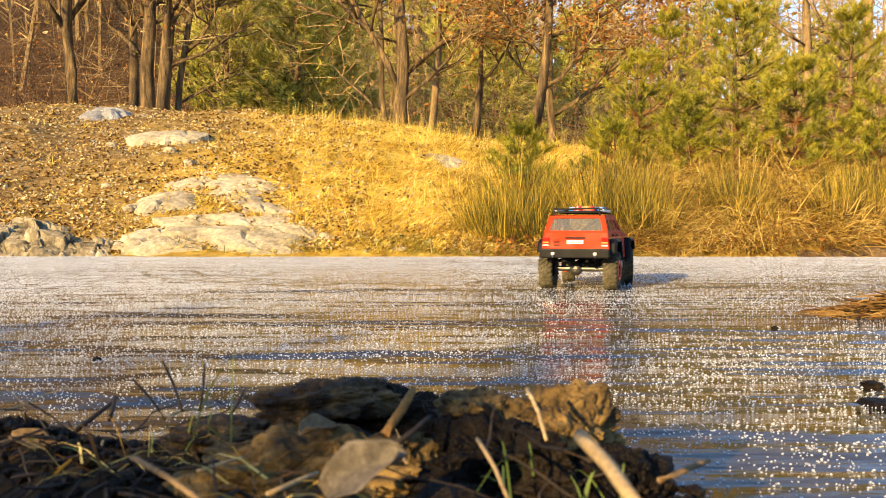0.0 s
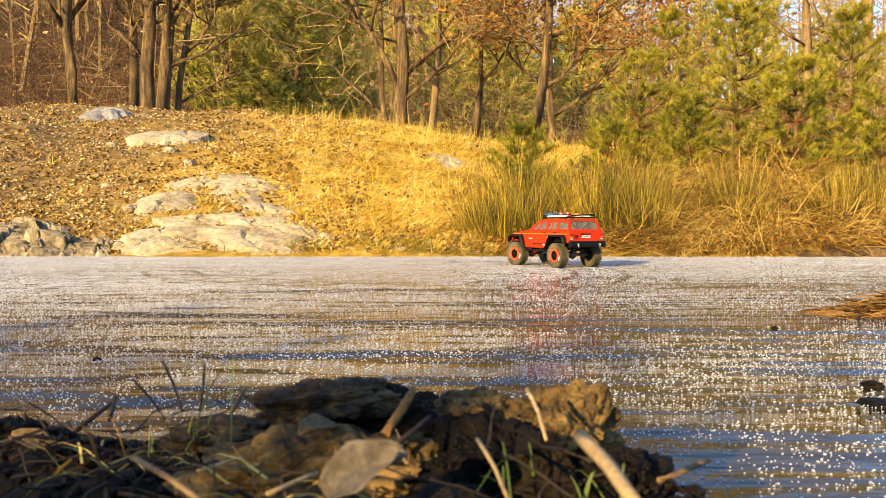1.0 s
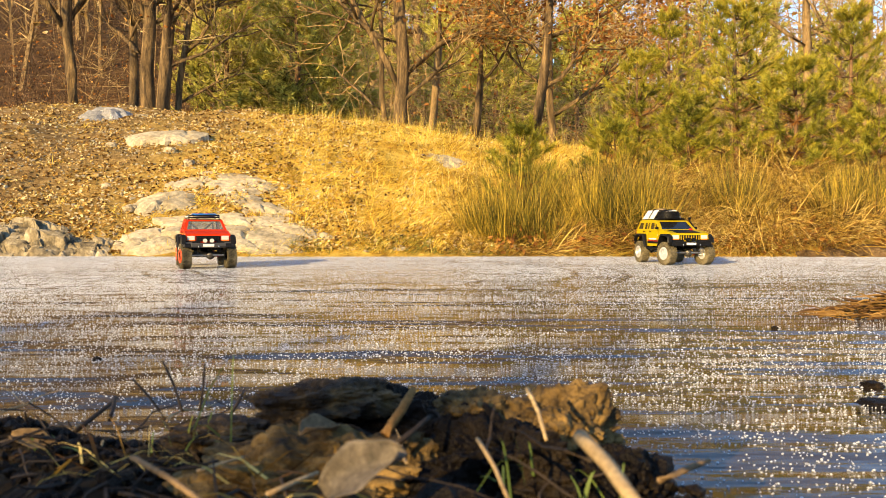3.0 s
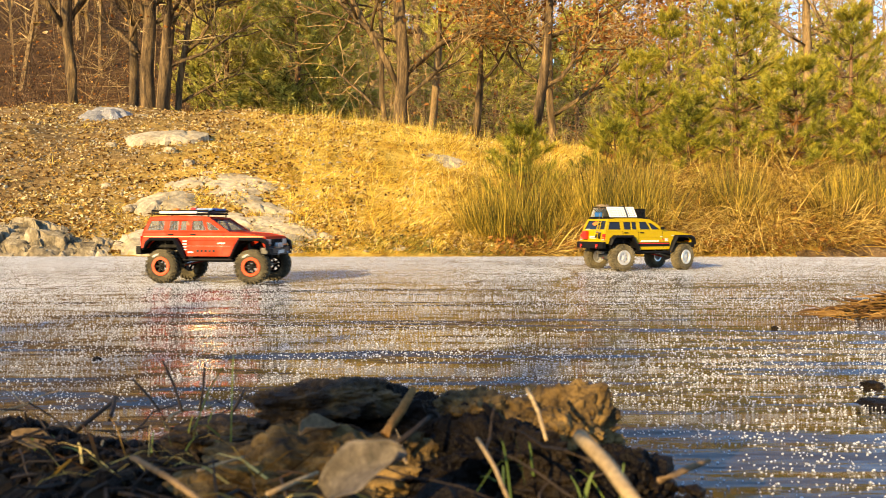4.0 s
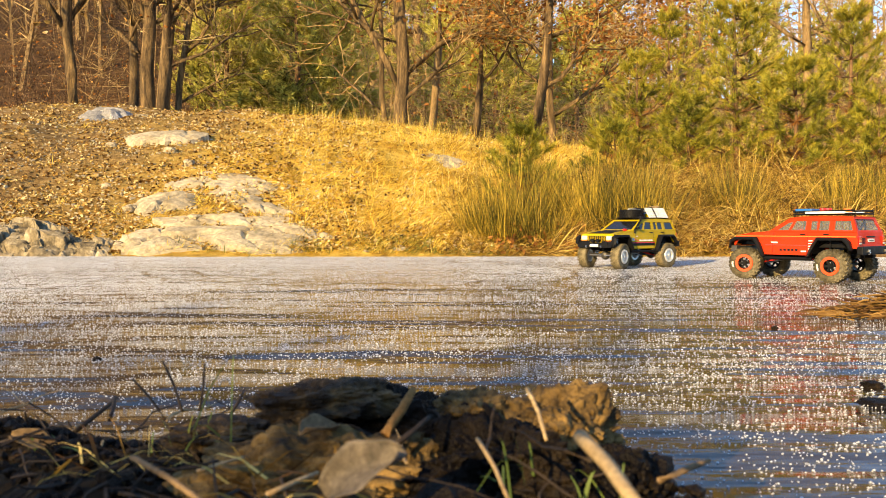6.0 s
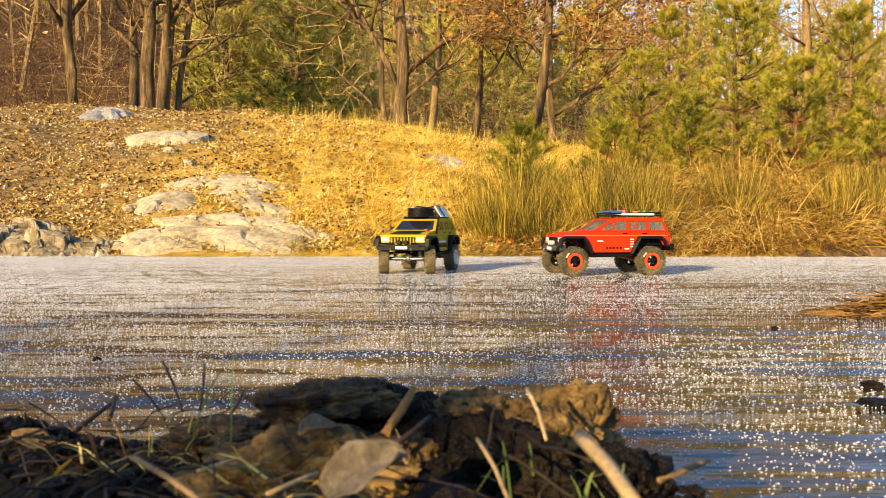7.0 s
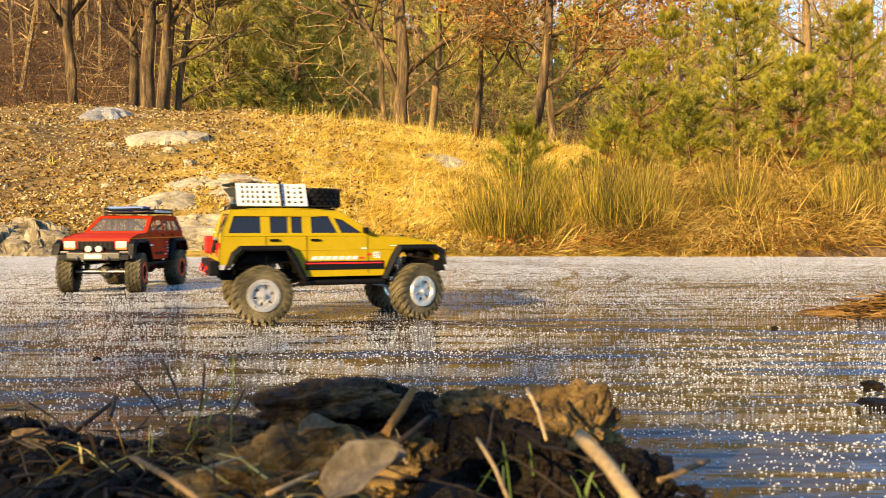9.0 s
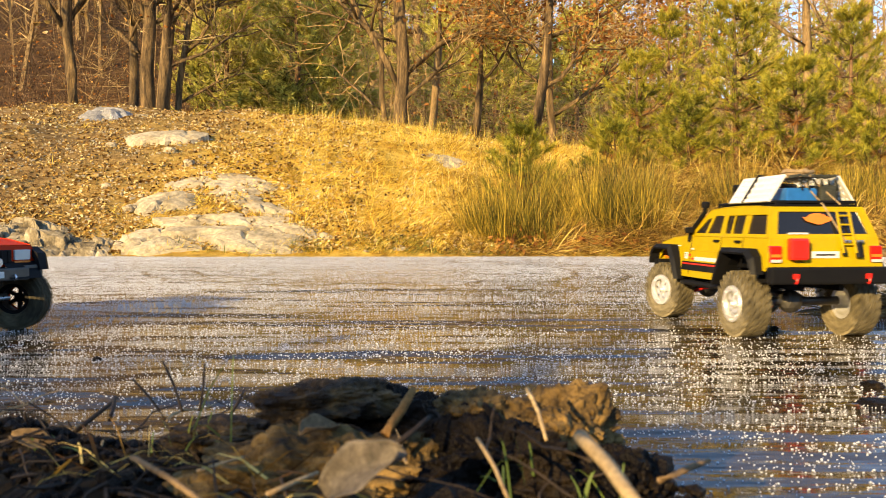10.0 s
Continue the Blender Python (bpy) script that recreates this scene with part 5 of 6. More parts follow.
    box(bm, .19, .215, -.108, -.07, .098, .122, .003)
    box(bm, .19, .215, .07, .108, .098, .122, .003)
    part("front_bumper", bm, BLACK if not red_style else SATIN, car, "dark winch bumper")
    box_part("front_plate", car, WHITE, .2215, .2235, -.024, .024, .1, .112, .0006, "blank pale plate")
    for s in (-1, 1):
        bm = bmesh.new()
        lathe(bm, [(.0045, -.002), (.0068, 0), (.0045, .002), (.0045, -.002)], 14)
        bmesh.ops.transform(bm, matrix=Matrix.Translation((.225, s * .043, .1)), verts=bm.verts)
        part("shackle", bm, STEEL, car, "silver tow shackle")
        bm = bmesh.new()
        bmesh.ops.create_cone(bm, cap_ends=True, segments=18, radius1=.0095, radius2=.0095, depth=.012, matrix=Matrix.Translation((.214, s * .0145, .129)) @ pose(0, 0, 0, 0, 90, 0))
        part("spot_lamp", bm, LAMPGLASS if red_style else BLACK, car, "round spot lamp on the bumper")
    box_part("rear_bumper", car, BLACK, -.283, -.258, -.102, .102, .096, .126, .004, "black rear bumper")
    for s in (-1, 1):
        bm = bmesh.new()
        lathe(bm, [(.0045, -.002), (.007, 0), (.0045, .002), (.0045, -.002)], 14)
        box(bm, -.003, .003, -.004, .004, .003, .012)
        bmesh.ops.transform(bm, matrix=Matrix.Translation((-.286, s * .062, .103)), verts=bm.verts)
        part("rear_shackle", bm, STEEL if red_style else REDPART, car, "tow shackle on the bumper")
        t = box_part("tail_light", car, REDLENS, -.2645, -.2545, s * .087 - .0095, s * .087 + .0095, .134, .163, .0015, "red and amber tail light")
        box_part("lens_band", t, ORANGE, -.2655, -.2648, s * .087 - .009, s * .087 + .009, .143, .148, 0.0)
        box_part("lens_base", t, LAMPGLASS, -.2662, -.265, s * .087 - .009, s * .087 + .009, .134, .139, 0.0)
    box_part("rear_plate", car, WHITE, -.2605, -.2585, -.024, .024, .141, .153, .0006, "blank pale plate")
    box_part("plate_writing", car, SATIN, -.2612, -.2604, -.017, .017, .1455, .1485, 0.0)
    # running gear
    bm = bmesh.new()
    for s in (-1, 1):
        box(bm, -.25, .2, s * .034 - .004, s * .034 + .004, .083, .1, .001)
    box(bm, -.05, .07, -.03, .03, .068, .082, .004)
    box(bm, -.03, .06, -.026, .026, .08, .12, .006)
    part("chassis", bm, BLACK, car, "black ladder chassis with skid plate")
    for s in (-1, 1):
        rod_part("rock_slider", car, BLACK, [((-.085, s * .098, .078), (.088, s * .098, .078)), ((-.06, s * .098, .078), (-.06, s * .034, .088)), ((.06, s * .098, .078), (.06, s * .034, .088))], .0055, "black tubular sill guard")
    for x in (-.1565, .1565):
        bm = bmesh.new()
        rod(bm, (x, -.075, .06), (x, .075, .06), .0075, 12)
        bmesh.ops.create_icosphere(bm, subdivisions=2, radius=.021, matrix=Matrix.Translation((x, .012, .06)))
        rod(bm, (x, .012, .06), (x - math.copysign(.04, x), .01, .068), .008, 10)
        part("axle", bm, SATIN, car, "dark axle with round differential")
        for s in (-1, 1):
            k = math.copysign(1, x)
            bm = bmesh.new()
            rod(bm, (x - k * .01, s * .052, .064), (x - k * .032, s * .05, .135), .0075, 10)
            for q in range(7):
                c = Vector((x - k * .01, s * .052, .064)).lerp(Vector((x - k * .032, s * .05, .135)), .15 + q * .11)
                bmesh.ops.create_cone(bm, cap_ends=True, segments=10, radius1=.0098, radius2=.0098, depth=.003, matrix=Matrix.Translation(c) @ pose(0, 0, 0, 0, -k * 17, 0))
            part("shock_absorber", bm, STEEL if not red_style else SATIN, car, "coil-over shock absorber")
            rod_part("suspension_link", car, REDPART if s > 0 else STEEL, [((x, s * .045, .052), (x - k * .115, s * .03, .078))], .003)
    rod_part("steering_rod", car, STEEL, [((.172, -.07, .06), (.172, .07, .06))], .0032, "bright steering tie rod")
    rod_part("drive_shaft", car, SATIN, [((-.14, .012, .064), (-.02, .01, .085)), ((.14, .012, .064), (.04, .01, .085))], .004)
    # wheels
    for x in (.1565, -.1565):
        for s in (1, -1):
            bm = tyre_mesh()
            bmesh.ops.transform(bm, matrix=SHRINK, verts=bm.verts)
            w = part("wheel", bm, DARKRUBBER if red_style else RUBBER, car, "chunky dusty off-road tyre")
            w.location = (x, s * .097, .0565)
            bm, ring = rim_mesh(s, 6, red_style), ring_mesh(s)
            bmesh.ops.transform(bm, matrix=SHRINK, verts=bm.verts)
            bmesh.ops.transform(ring, matrix=SHRINK, verts=ring.verts)
            part("rim", bm, BLACK if red_style else CHROME, w, "black spoked rim" if red_style else "bright rim with six oval holes")
            part("bead_ring", ring, REDRING if red_style else CHROME, w, "red-orange bead ring" if red_style else "bright bead ring")
            if red_style:
                bm = bmesh.new()
                for k in range(7):
                    m = Matrix.Rotation(.9 + k * .075, 4, "Y") @ Matrix.Translation((0, s * .0237, .0405))
                    bmesh.ops.create_cube(bm, size=1.0, matrix=m @ Matrix.Diagonal((.002, .0012, .006, 1)))
                part("tyre_lettering", bm, WHITE, w, "plain white bars on the sidewall")
    return car


def build_red():
    car = build_car("red_model_car", "red scale model off-road station wagon with roof rack", REDPAINT, CLEAR, True)
    for s in (-1, 1):
        decal("side_stripe", car, ORANGE, -.25, .196, .1585, .1615, s, .001, "orange pinstripe along the side")
        decal("trim_line", car, SATIN, -.07, .08, .126, .1275, s, .0008)
        for k in range(5):
            decal("side_logo", car, BLACK, .018 + k * -.014, .027 + k * -.014, .105, .113, s, .001, "plain dark logo bar")
        decal("badge", car, WHITE, .035, .058, .134, .139, s, .001, "plain pale badge bar", .003)
        decal("small_label", car, WHITE, -.068, -.05, .102, .107, s, .001)
        for k in range(4):
            decal("pillar_mark", car, WHITE, -.088, -.074, .112 + k * .01, .116 + k * .01, s, .001)
    # cage seen through the clear panes
    rod_part("roll_cage", car, BLACK, [((-.21, .06, .1), (-.2, .055, .225)), ((-.21, -.06, .1), (-.2, -.055, .225)), ((-.05, .065, .1), (-.04, .058, .225)), ((-.05, -.065, .1), (-.04, -.058, .225)),
              ((-.2, -.055, .225), (-.04, -.058, .225)), ((-.2, .055, .225), (-.04, .058, .225)), ((-.21, .06, .11), (-.2, -.055, .22)), ((-.21, -.06, .11), (-.2, .055, .22))], .004, "black roll cage")
    box_part("interior", car, BLACK, -.24, .06, -.08, .08, .118, .15, .004, "dark cabin floor")
    # roof rack and lights
    z = .2415
    c = [(-.23, -.068), (-.23, .068), (-.01, .068), (.005, .05), (.005, -.05), (-.01, -.068)]
    pairs = [((*a, z), (*b, z)) for a, b in zip(c, c[1:] + c[:1])] + [((*a, z + .009), (*b, z + .006)) for a, b in zip(c, c[1:] + c[:1])]
    rack = rod_part("roof_rack", car, BLACK, pairs[:1], .0022, "black tubular roof rack", 6)
    for rail in pairs[1:]:
        rod_part("rack_rail", rack, BLACK, [rail], .0022, "", 6)
    for x in np.arange(-.21, 0, .024):
        rod_part("crossbar", rack, BLACK, [((x, -.068, z), (x, .068, z))], .0022, "", 6)
    for a in c[:3] + c[5:]:
        rod_part("rack_foot", rack, BLACK, [((a[0], a[1], .231), (a[0], a[1], z + .006))], .0022, "", 6)
    box_part("light_bar", car, WHITE, -.19, -.05, -.0755, -.066, z + .0005, z + .0065, .001, "pale light bar on the rack")
    box_part("light_bar", car, WHITE, -.19, -.05, .066, .0755, z + .0005, z + .0065, .001, "pale light bar on the rack")
    box_part("blue_beacon", car, BLUEPART, -.062, -.002, -.055, .055, z + .004, z + .015, .003, "blue beacon on the rack")
    bm = bmesh.new()
    for k, y in enumerate((-.02, .02)):
        bmesh.ops.create_cone(bm, cap_ends=True, segments=14, radius1=.013, radius2=.010, depth=.012, matrix=Matrix.Translation((-.085, y, z + .011)))
    part("red_beacon", bm, REDPART, car, "two round red beacons")
    bm = bmesh.new()
    bmesh.ops.create_cone(bm, cap_ends=True, segments=14, radius1=.016, radius2=.012, depth=.010, matrix=Matrix.Translation((-.15, -.02, z + .010)))
    part("orange_beacon", bm, ORANGE, car, "round orange beacon")
    for k in range(5):
        box_part("tailgate_vent", car, BLACK, -.2605, -.2585, .046, .064, .135 + k * .0045, .137 + k * .0045, 0.0)
    box_part("tailgate_handle", car, BLACK, -.2592, -.2555, -.03, .03, .158, .163, .001)
    return car


def race_number(car, s):
    """The number on the white label, in the built-in font."""
    cu = bpy.data.curves.new("number", "FONT")
    cu.body, cu.size, cu.align_x, cu.extrude = "37", .0125, "CENTER", .0004
    tmp = bpy.data.objects.new("number", cu)
    scene.collection.objects.link(tmp)
    bpy.context.view_layer.update()
    me = bpy.data.meshes.new_from_object(tmp.evaluated_get(bpy.context.evaluated_depsgraph_get()))
    bpy.data.objects.remove(tmp)
    for v in me.vertices:
        u, w = v.co.x, v.co.y
        z = .1305 + w
        v.co = Vector((.071 - s * u, s * (half_width(z) + .0016), z))
    me.materials.append(BLACK)
    ob = new("label_writing", me)
    ob.parent = car
    return ob


def build_yellow():
    car = build_car("yellow_model_car", "yellow scale model off-road station wagon with loaded roof", YELPAINT, TINT, False)
    for s in (-1, 1):
        decal("black_band", car, BLACK, -.074, .086, .104, .1225, s, .001, "black band along the doors")
        decal("red_stripe", car, REDPART, -.074, .082, .1165, .1195, s, .0018, "red stripe on the black band")
        for k in range(7):
            decal("side_logo", car, WHITE, -.062 + k * .0135, -.0515 + k * .0135, .1255, .133, s, .001, "plain white logo bar", .003)
        decal("white_label", car, WHITE, .064, .078, .128, .1415, s, .001, "white square label")
        race_number(car, s)
        decal("red_label", car, REDPART, .05, .06, .134, .138, s, .001)
        decal("red_label", car, REDPART, .034, .045, .127, .1305, s, .001)
        decal("pale_label", car, WHITE, .04, .05, .148, .151, s, .001)
        decal("body_trim", car, WHITE, .1, .18, .154, .156, s, .001)
    box_part("interior", car, BLACK, -.24, .06, -.08, .08, .118, .15, .004, "dark cabin floor")
    # tailgate
    box_part("jerrycan", car, REDPART, -.279, -.257, .036, .066, .138, .176, .004, "red fuel can on the tailgate")
    bm = bmesh.new()
    for y in (-.028, -.05):
        rod(bm, (-.268, y, .15), (-.243, y * .95, .226), .0022, 8)
    for z, x in ((.165, -.2635), (.183, -.2575), (.2, -.2515), (.216, -.2465)):
        rod(bm, (x, -.028, z), (x, -.05, z), .0018, 8)
    part("tailgate_ladder", bm, YELPAINT, car, "yellow tailgate ladder")
    bm = bmesh.new()
    rod(bm, (-.268, -.056, .142), (-.262, -.056, .168), .006, 10)
    rod(bm, (-.268, -.03, .146), (-.262, -.03, .16), .004, 8)
    part("tow_hook", bm, BLACK, car, "black hook block on the tailgate")
    for y in (-.036, -.058):
        box_part("tailgate_lamp", car, STEEL, -.2665, -.2585, y - .006, y + .006, .168, .173, .001)
    bm = bmesh.new()
    pts = [(-.026, .004), (-.019, .004), (-.012, .009), (-.005, .011), (.005, .011), (.012, .009), (.019, .004), (.026, .004), (.021, -.003), (.012, -.006), (.004, -.009), (-.004, -.009), (-.012, -.006), (-.021, -.003)]
    vs = [bm.verts.new((-.2395 - .0045 + (q - .0) * -.45 * 1.06, p + .004, .2095 + q)) for p, q in pts]
    for v in vs:
        v.co.x = -.254 + .026 * (v.co.z - BELT) / (.231 - BELT) - .0016
    bm.faces.new(vs)
    part("rear_emblem", bm, ORANGE, car, "plain orange emblem on the rear window")
    box_part("window_label", car, WHITE, -.2548, -.2525, .028, .062, .183, .186, 0.0)
    # snorkel, bonnet panel, mirrors
    rod_part("snorkel", car, BLACK, [((.062, .096, .165), (.058, .096, .183)), ((.058, .096, .183), (.012, .088, .226)), ((.012, .088, .226), (.010, .088, .238))], .0042, "black snorkel along the screen pillar")
    box_part("snorkel_head", car, BLACK, .002, .016, .082, .094, .235, .245, .003)
    bm = bmesh.new()
    vs = [bm.verts.new(v) for v in ((.08, -.06, .1778), (.185, -.06, .1646), (.185, .06, .1646), (.08, .06, .1778))]
    bm.faces.new(vs)
    r = bmesh.ops.extrude_face_region(bm, geom=bm.faces[:])
    for v in r["geom"]:
        if isinstance(v, bmesh.types.BMVert):
            v.co.z += .0014
    part("bonnet_panel", bm, BLACK, car, "black panel on the bonnet")
    for s in (-1, 1):
        box_part("mirror", car, BLACK, .042, .052, s * .103 - .008, s * .103 + .008, .183, .195, .002, "black door mirror")
    box_part("bonnet_latch", car, REDPART, .075, .092, .054, .066, .176, .186, .002, "red block beside the bonnet")
    # roof load
    z = .2365
    c = [(-.225, -.07), (-.225, .07), (-.01, .07), (-.01, -.07)]
    rack = rod_part("roof_rack", car, BLACK, [((*c[0], z - .002), (*c[1], z - .002))], .002, "black basket roof rack", 6)
    for zz in (z - .002, z + .003):
        for a, b in list(zip(c, c[1:] + c[:1]))[0 if zz > z else 1:]:
            rod_part("rack_rail", rack, BLACK, [((*a, zz), (*b, zz))], .002, "", 6)
    for x in np.arange(-.2, -.02, .03):
        rod_part("crossbar", rack, BLACK, [((x, -.07, z), (x, .07, z))], .002, "", 6)
    for x in (-.225, -.17, -.12, -.06, -.01):
        for s in (-1, 1):
            rod_part("rack_foot", rack, BLACK, [((x, s * .07, .23), (x, s * .07, z + .003))], .002, "", 6)
    w = part("spare_wheel", tyre_mesh(), BLACK, car, "black spare tyre lying on the roof")
    w.matrix_basis = Matrix.Translation((-.038, -.004, .2555)) @ Matrix.Rotation(radians(90), 4, "X") @ Matrix.Diagonal((.92, .8, .92, 1))
    bm = rim_mesh(1, 6, False)
    part("spare_rim", bm, SATIN, w)
    box_part("storage_box", car, BLUEPART, -.212, -.125, -.008, .046, z + .002, z + .022, .003, "blue box in the rack")
    box_part("dark_case", car, CANVAS, -.214, -.125, -.044, -.014, z + .002, z + .026, .005, "dark case in the rack")
    box_part("yellow_tin", car, YELPAINT, -.12, -.1, .02, .045, z + .002, z + .02, .002)
    for s in (-1, 1):
        bm = bmesh.new()
        holes = []
        for i in range(11):
            for j in range(4):
                u, v = -.196 + .008 + i * .0122, .006 + j * .0104
                holes.append([(u, v), (u + .0066, v), (u + .0066, v + .0058), (u, v + .0058)])
        panel(bm, [(-.2, 0), (-.052, 0), (-.052, .048), (-.2, .048)], holes,
              lambda u, v, s=s: (u - .012, s * (.076 - .6 * v), z + .003 + .74 * v))
        b = part("sand_ladder", bm, WHITE, car, "white perforated sand ladder strapped on the roof")
        sm = b.modifiers.new("thick", "SOLIDIFY")
        sm.thickness = .003
        rod_part("strap", car, BLACK, [((-.115, s * .079, z + .004), (-.115, s * .05, z + .041)), ((-.115, s * .05, z + .041), (-.115, 0, z + .036))], .0024)
    bm = bmesh.new()
    rng = random.Random(4)
    for k in range(7):
        r0 = .022 + .004 * (k % 3)
        q = [Vector((-.185 + r0 * 1.1 * math.cos(a) + rng.uniform(-.002, .002), .015 + r0 * .8 * math.sin(a), z + .034 + .003 * k * .6 + rng.uniform(-.002, .002))) for a in np.linspace(0, 2 * math.pi, 14)]
        for a, b in zip(q, q[1:]):
            rod(bm, a, b, .0024, 6)
    part("rope_coil", bm, ROPE, car, "coil of tan rope on the load")
    rod_part("tie_cord", car, ROPE, [((-.19, .02, z + .04), (-.228, -.01, .236)), ((-.228, -.01, .236), (-.256, -.036, .172)), ((-.19, .0, z + .04), (-.23, -.04, .236))], .0014, "", 5)
    bm = bmesh.new()
    for s in range(6):
        a = Vector((-.2 - .003 * s, -.05 + s * .014, z + .02))
        rod(bm, a, a + Vector((-.016, .012, .012)), .002, 5)
        rod(bm, a + Vector((-.02, .012, .018)), a + Vector((.01, .02, .016)), .002, 5)
    part("net", bm, CANVAS, car, "dark netting over the load")
    return car


def settle(car):
    """Brings the shell to its true overhangs and height over the wheels."""
    for ob in car.children_recursive:
        if ob.name.startswith("wheel") or (ob.parent is not car and ob.parent.name.startswith(("wheel", "spare"))):
            continue
        if ob.name.startswith("spare"):
            ob.location.z = .2243 + (ob.location.z - .236) * 1.15
            continue
        for v in ob.data.vertices:
            if v.co.x > .157:
                v.co.x = .157 + (v.co.x - .157) * 0.95
            elif v.co.x < -.157:
                v.co.x = -.157 + (v.co.x + .157) * .78
            if v.co.z > .236:
                v.co.z = .2243 + (v.co.z - .236) * 1.25
            elif v.co.z > .09:
                v.co.z = .09 + (v.co.z - .09) * .92
    return car


red = settle(build_red())
yellow = settle(build_yellow())
# ---- what moves ----
def on_ice(x, y, heading):
    return pose(x, y, 0.0, 0, 0, heading)


def spin_wheels(car, steer_rows, speed_rows):
    """Wheels roll on their axles; the front pair also steers."""
    step = 0.05
    for wheel in [w for w in car.children if w.name.startswith('wheel')]:
        x, y, z = wheel.location
        front, side = x > 0, (1 if y > 0 else -1)
        rows, turn = [], 0.0
        for i in range(int(SHOT / step) + 1):
            t = i * step
            steer = lerp_table(t, steer_rows) if front else 0.0
            rows.append((t, Matrix.Translation((x, y, z)) @ pose(0, 0, 0, 0, 0, steer) @ Matrix.Rotation(radians(turn), 4, 'Y')))
            turn += math.degrees(lerp_table(t, speed_rows) * step / 0.06)
        walk(wheel, rows)


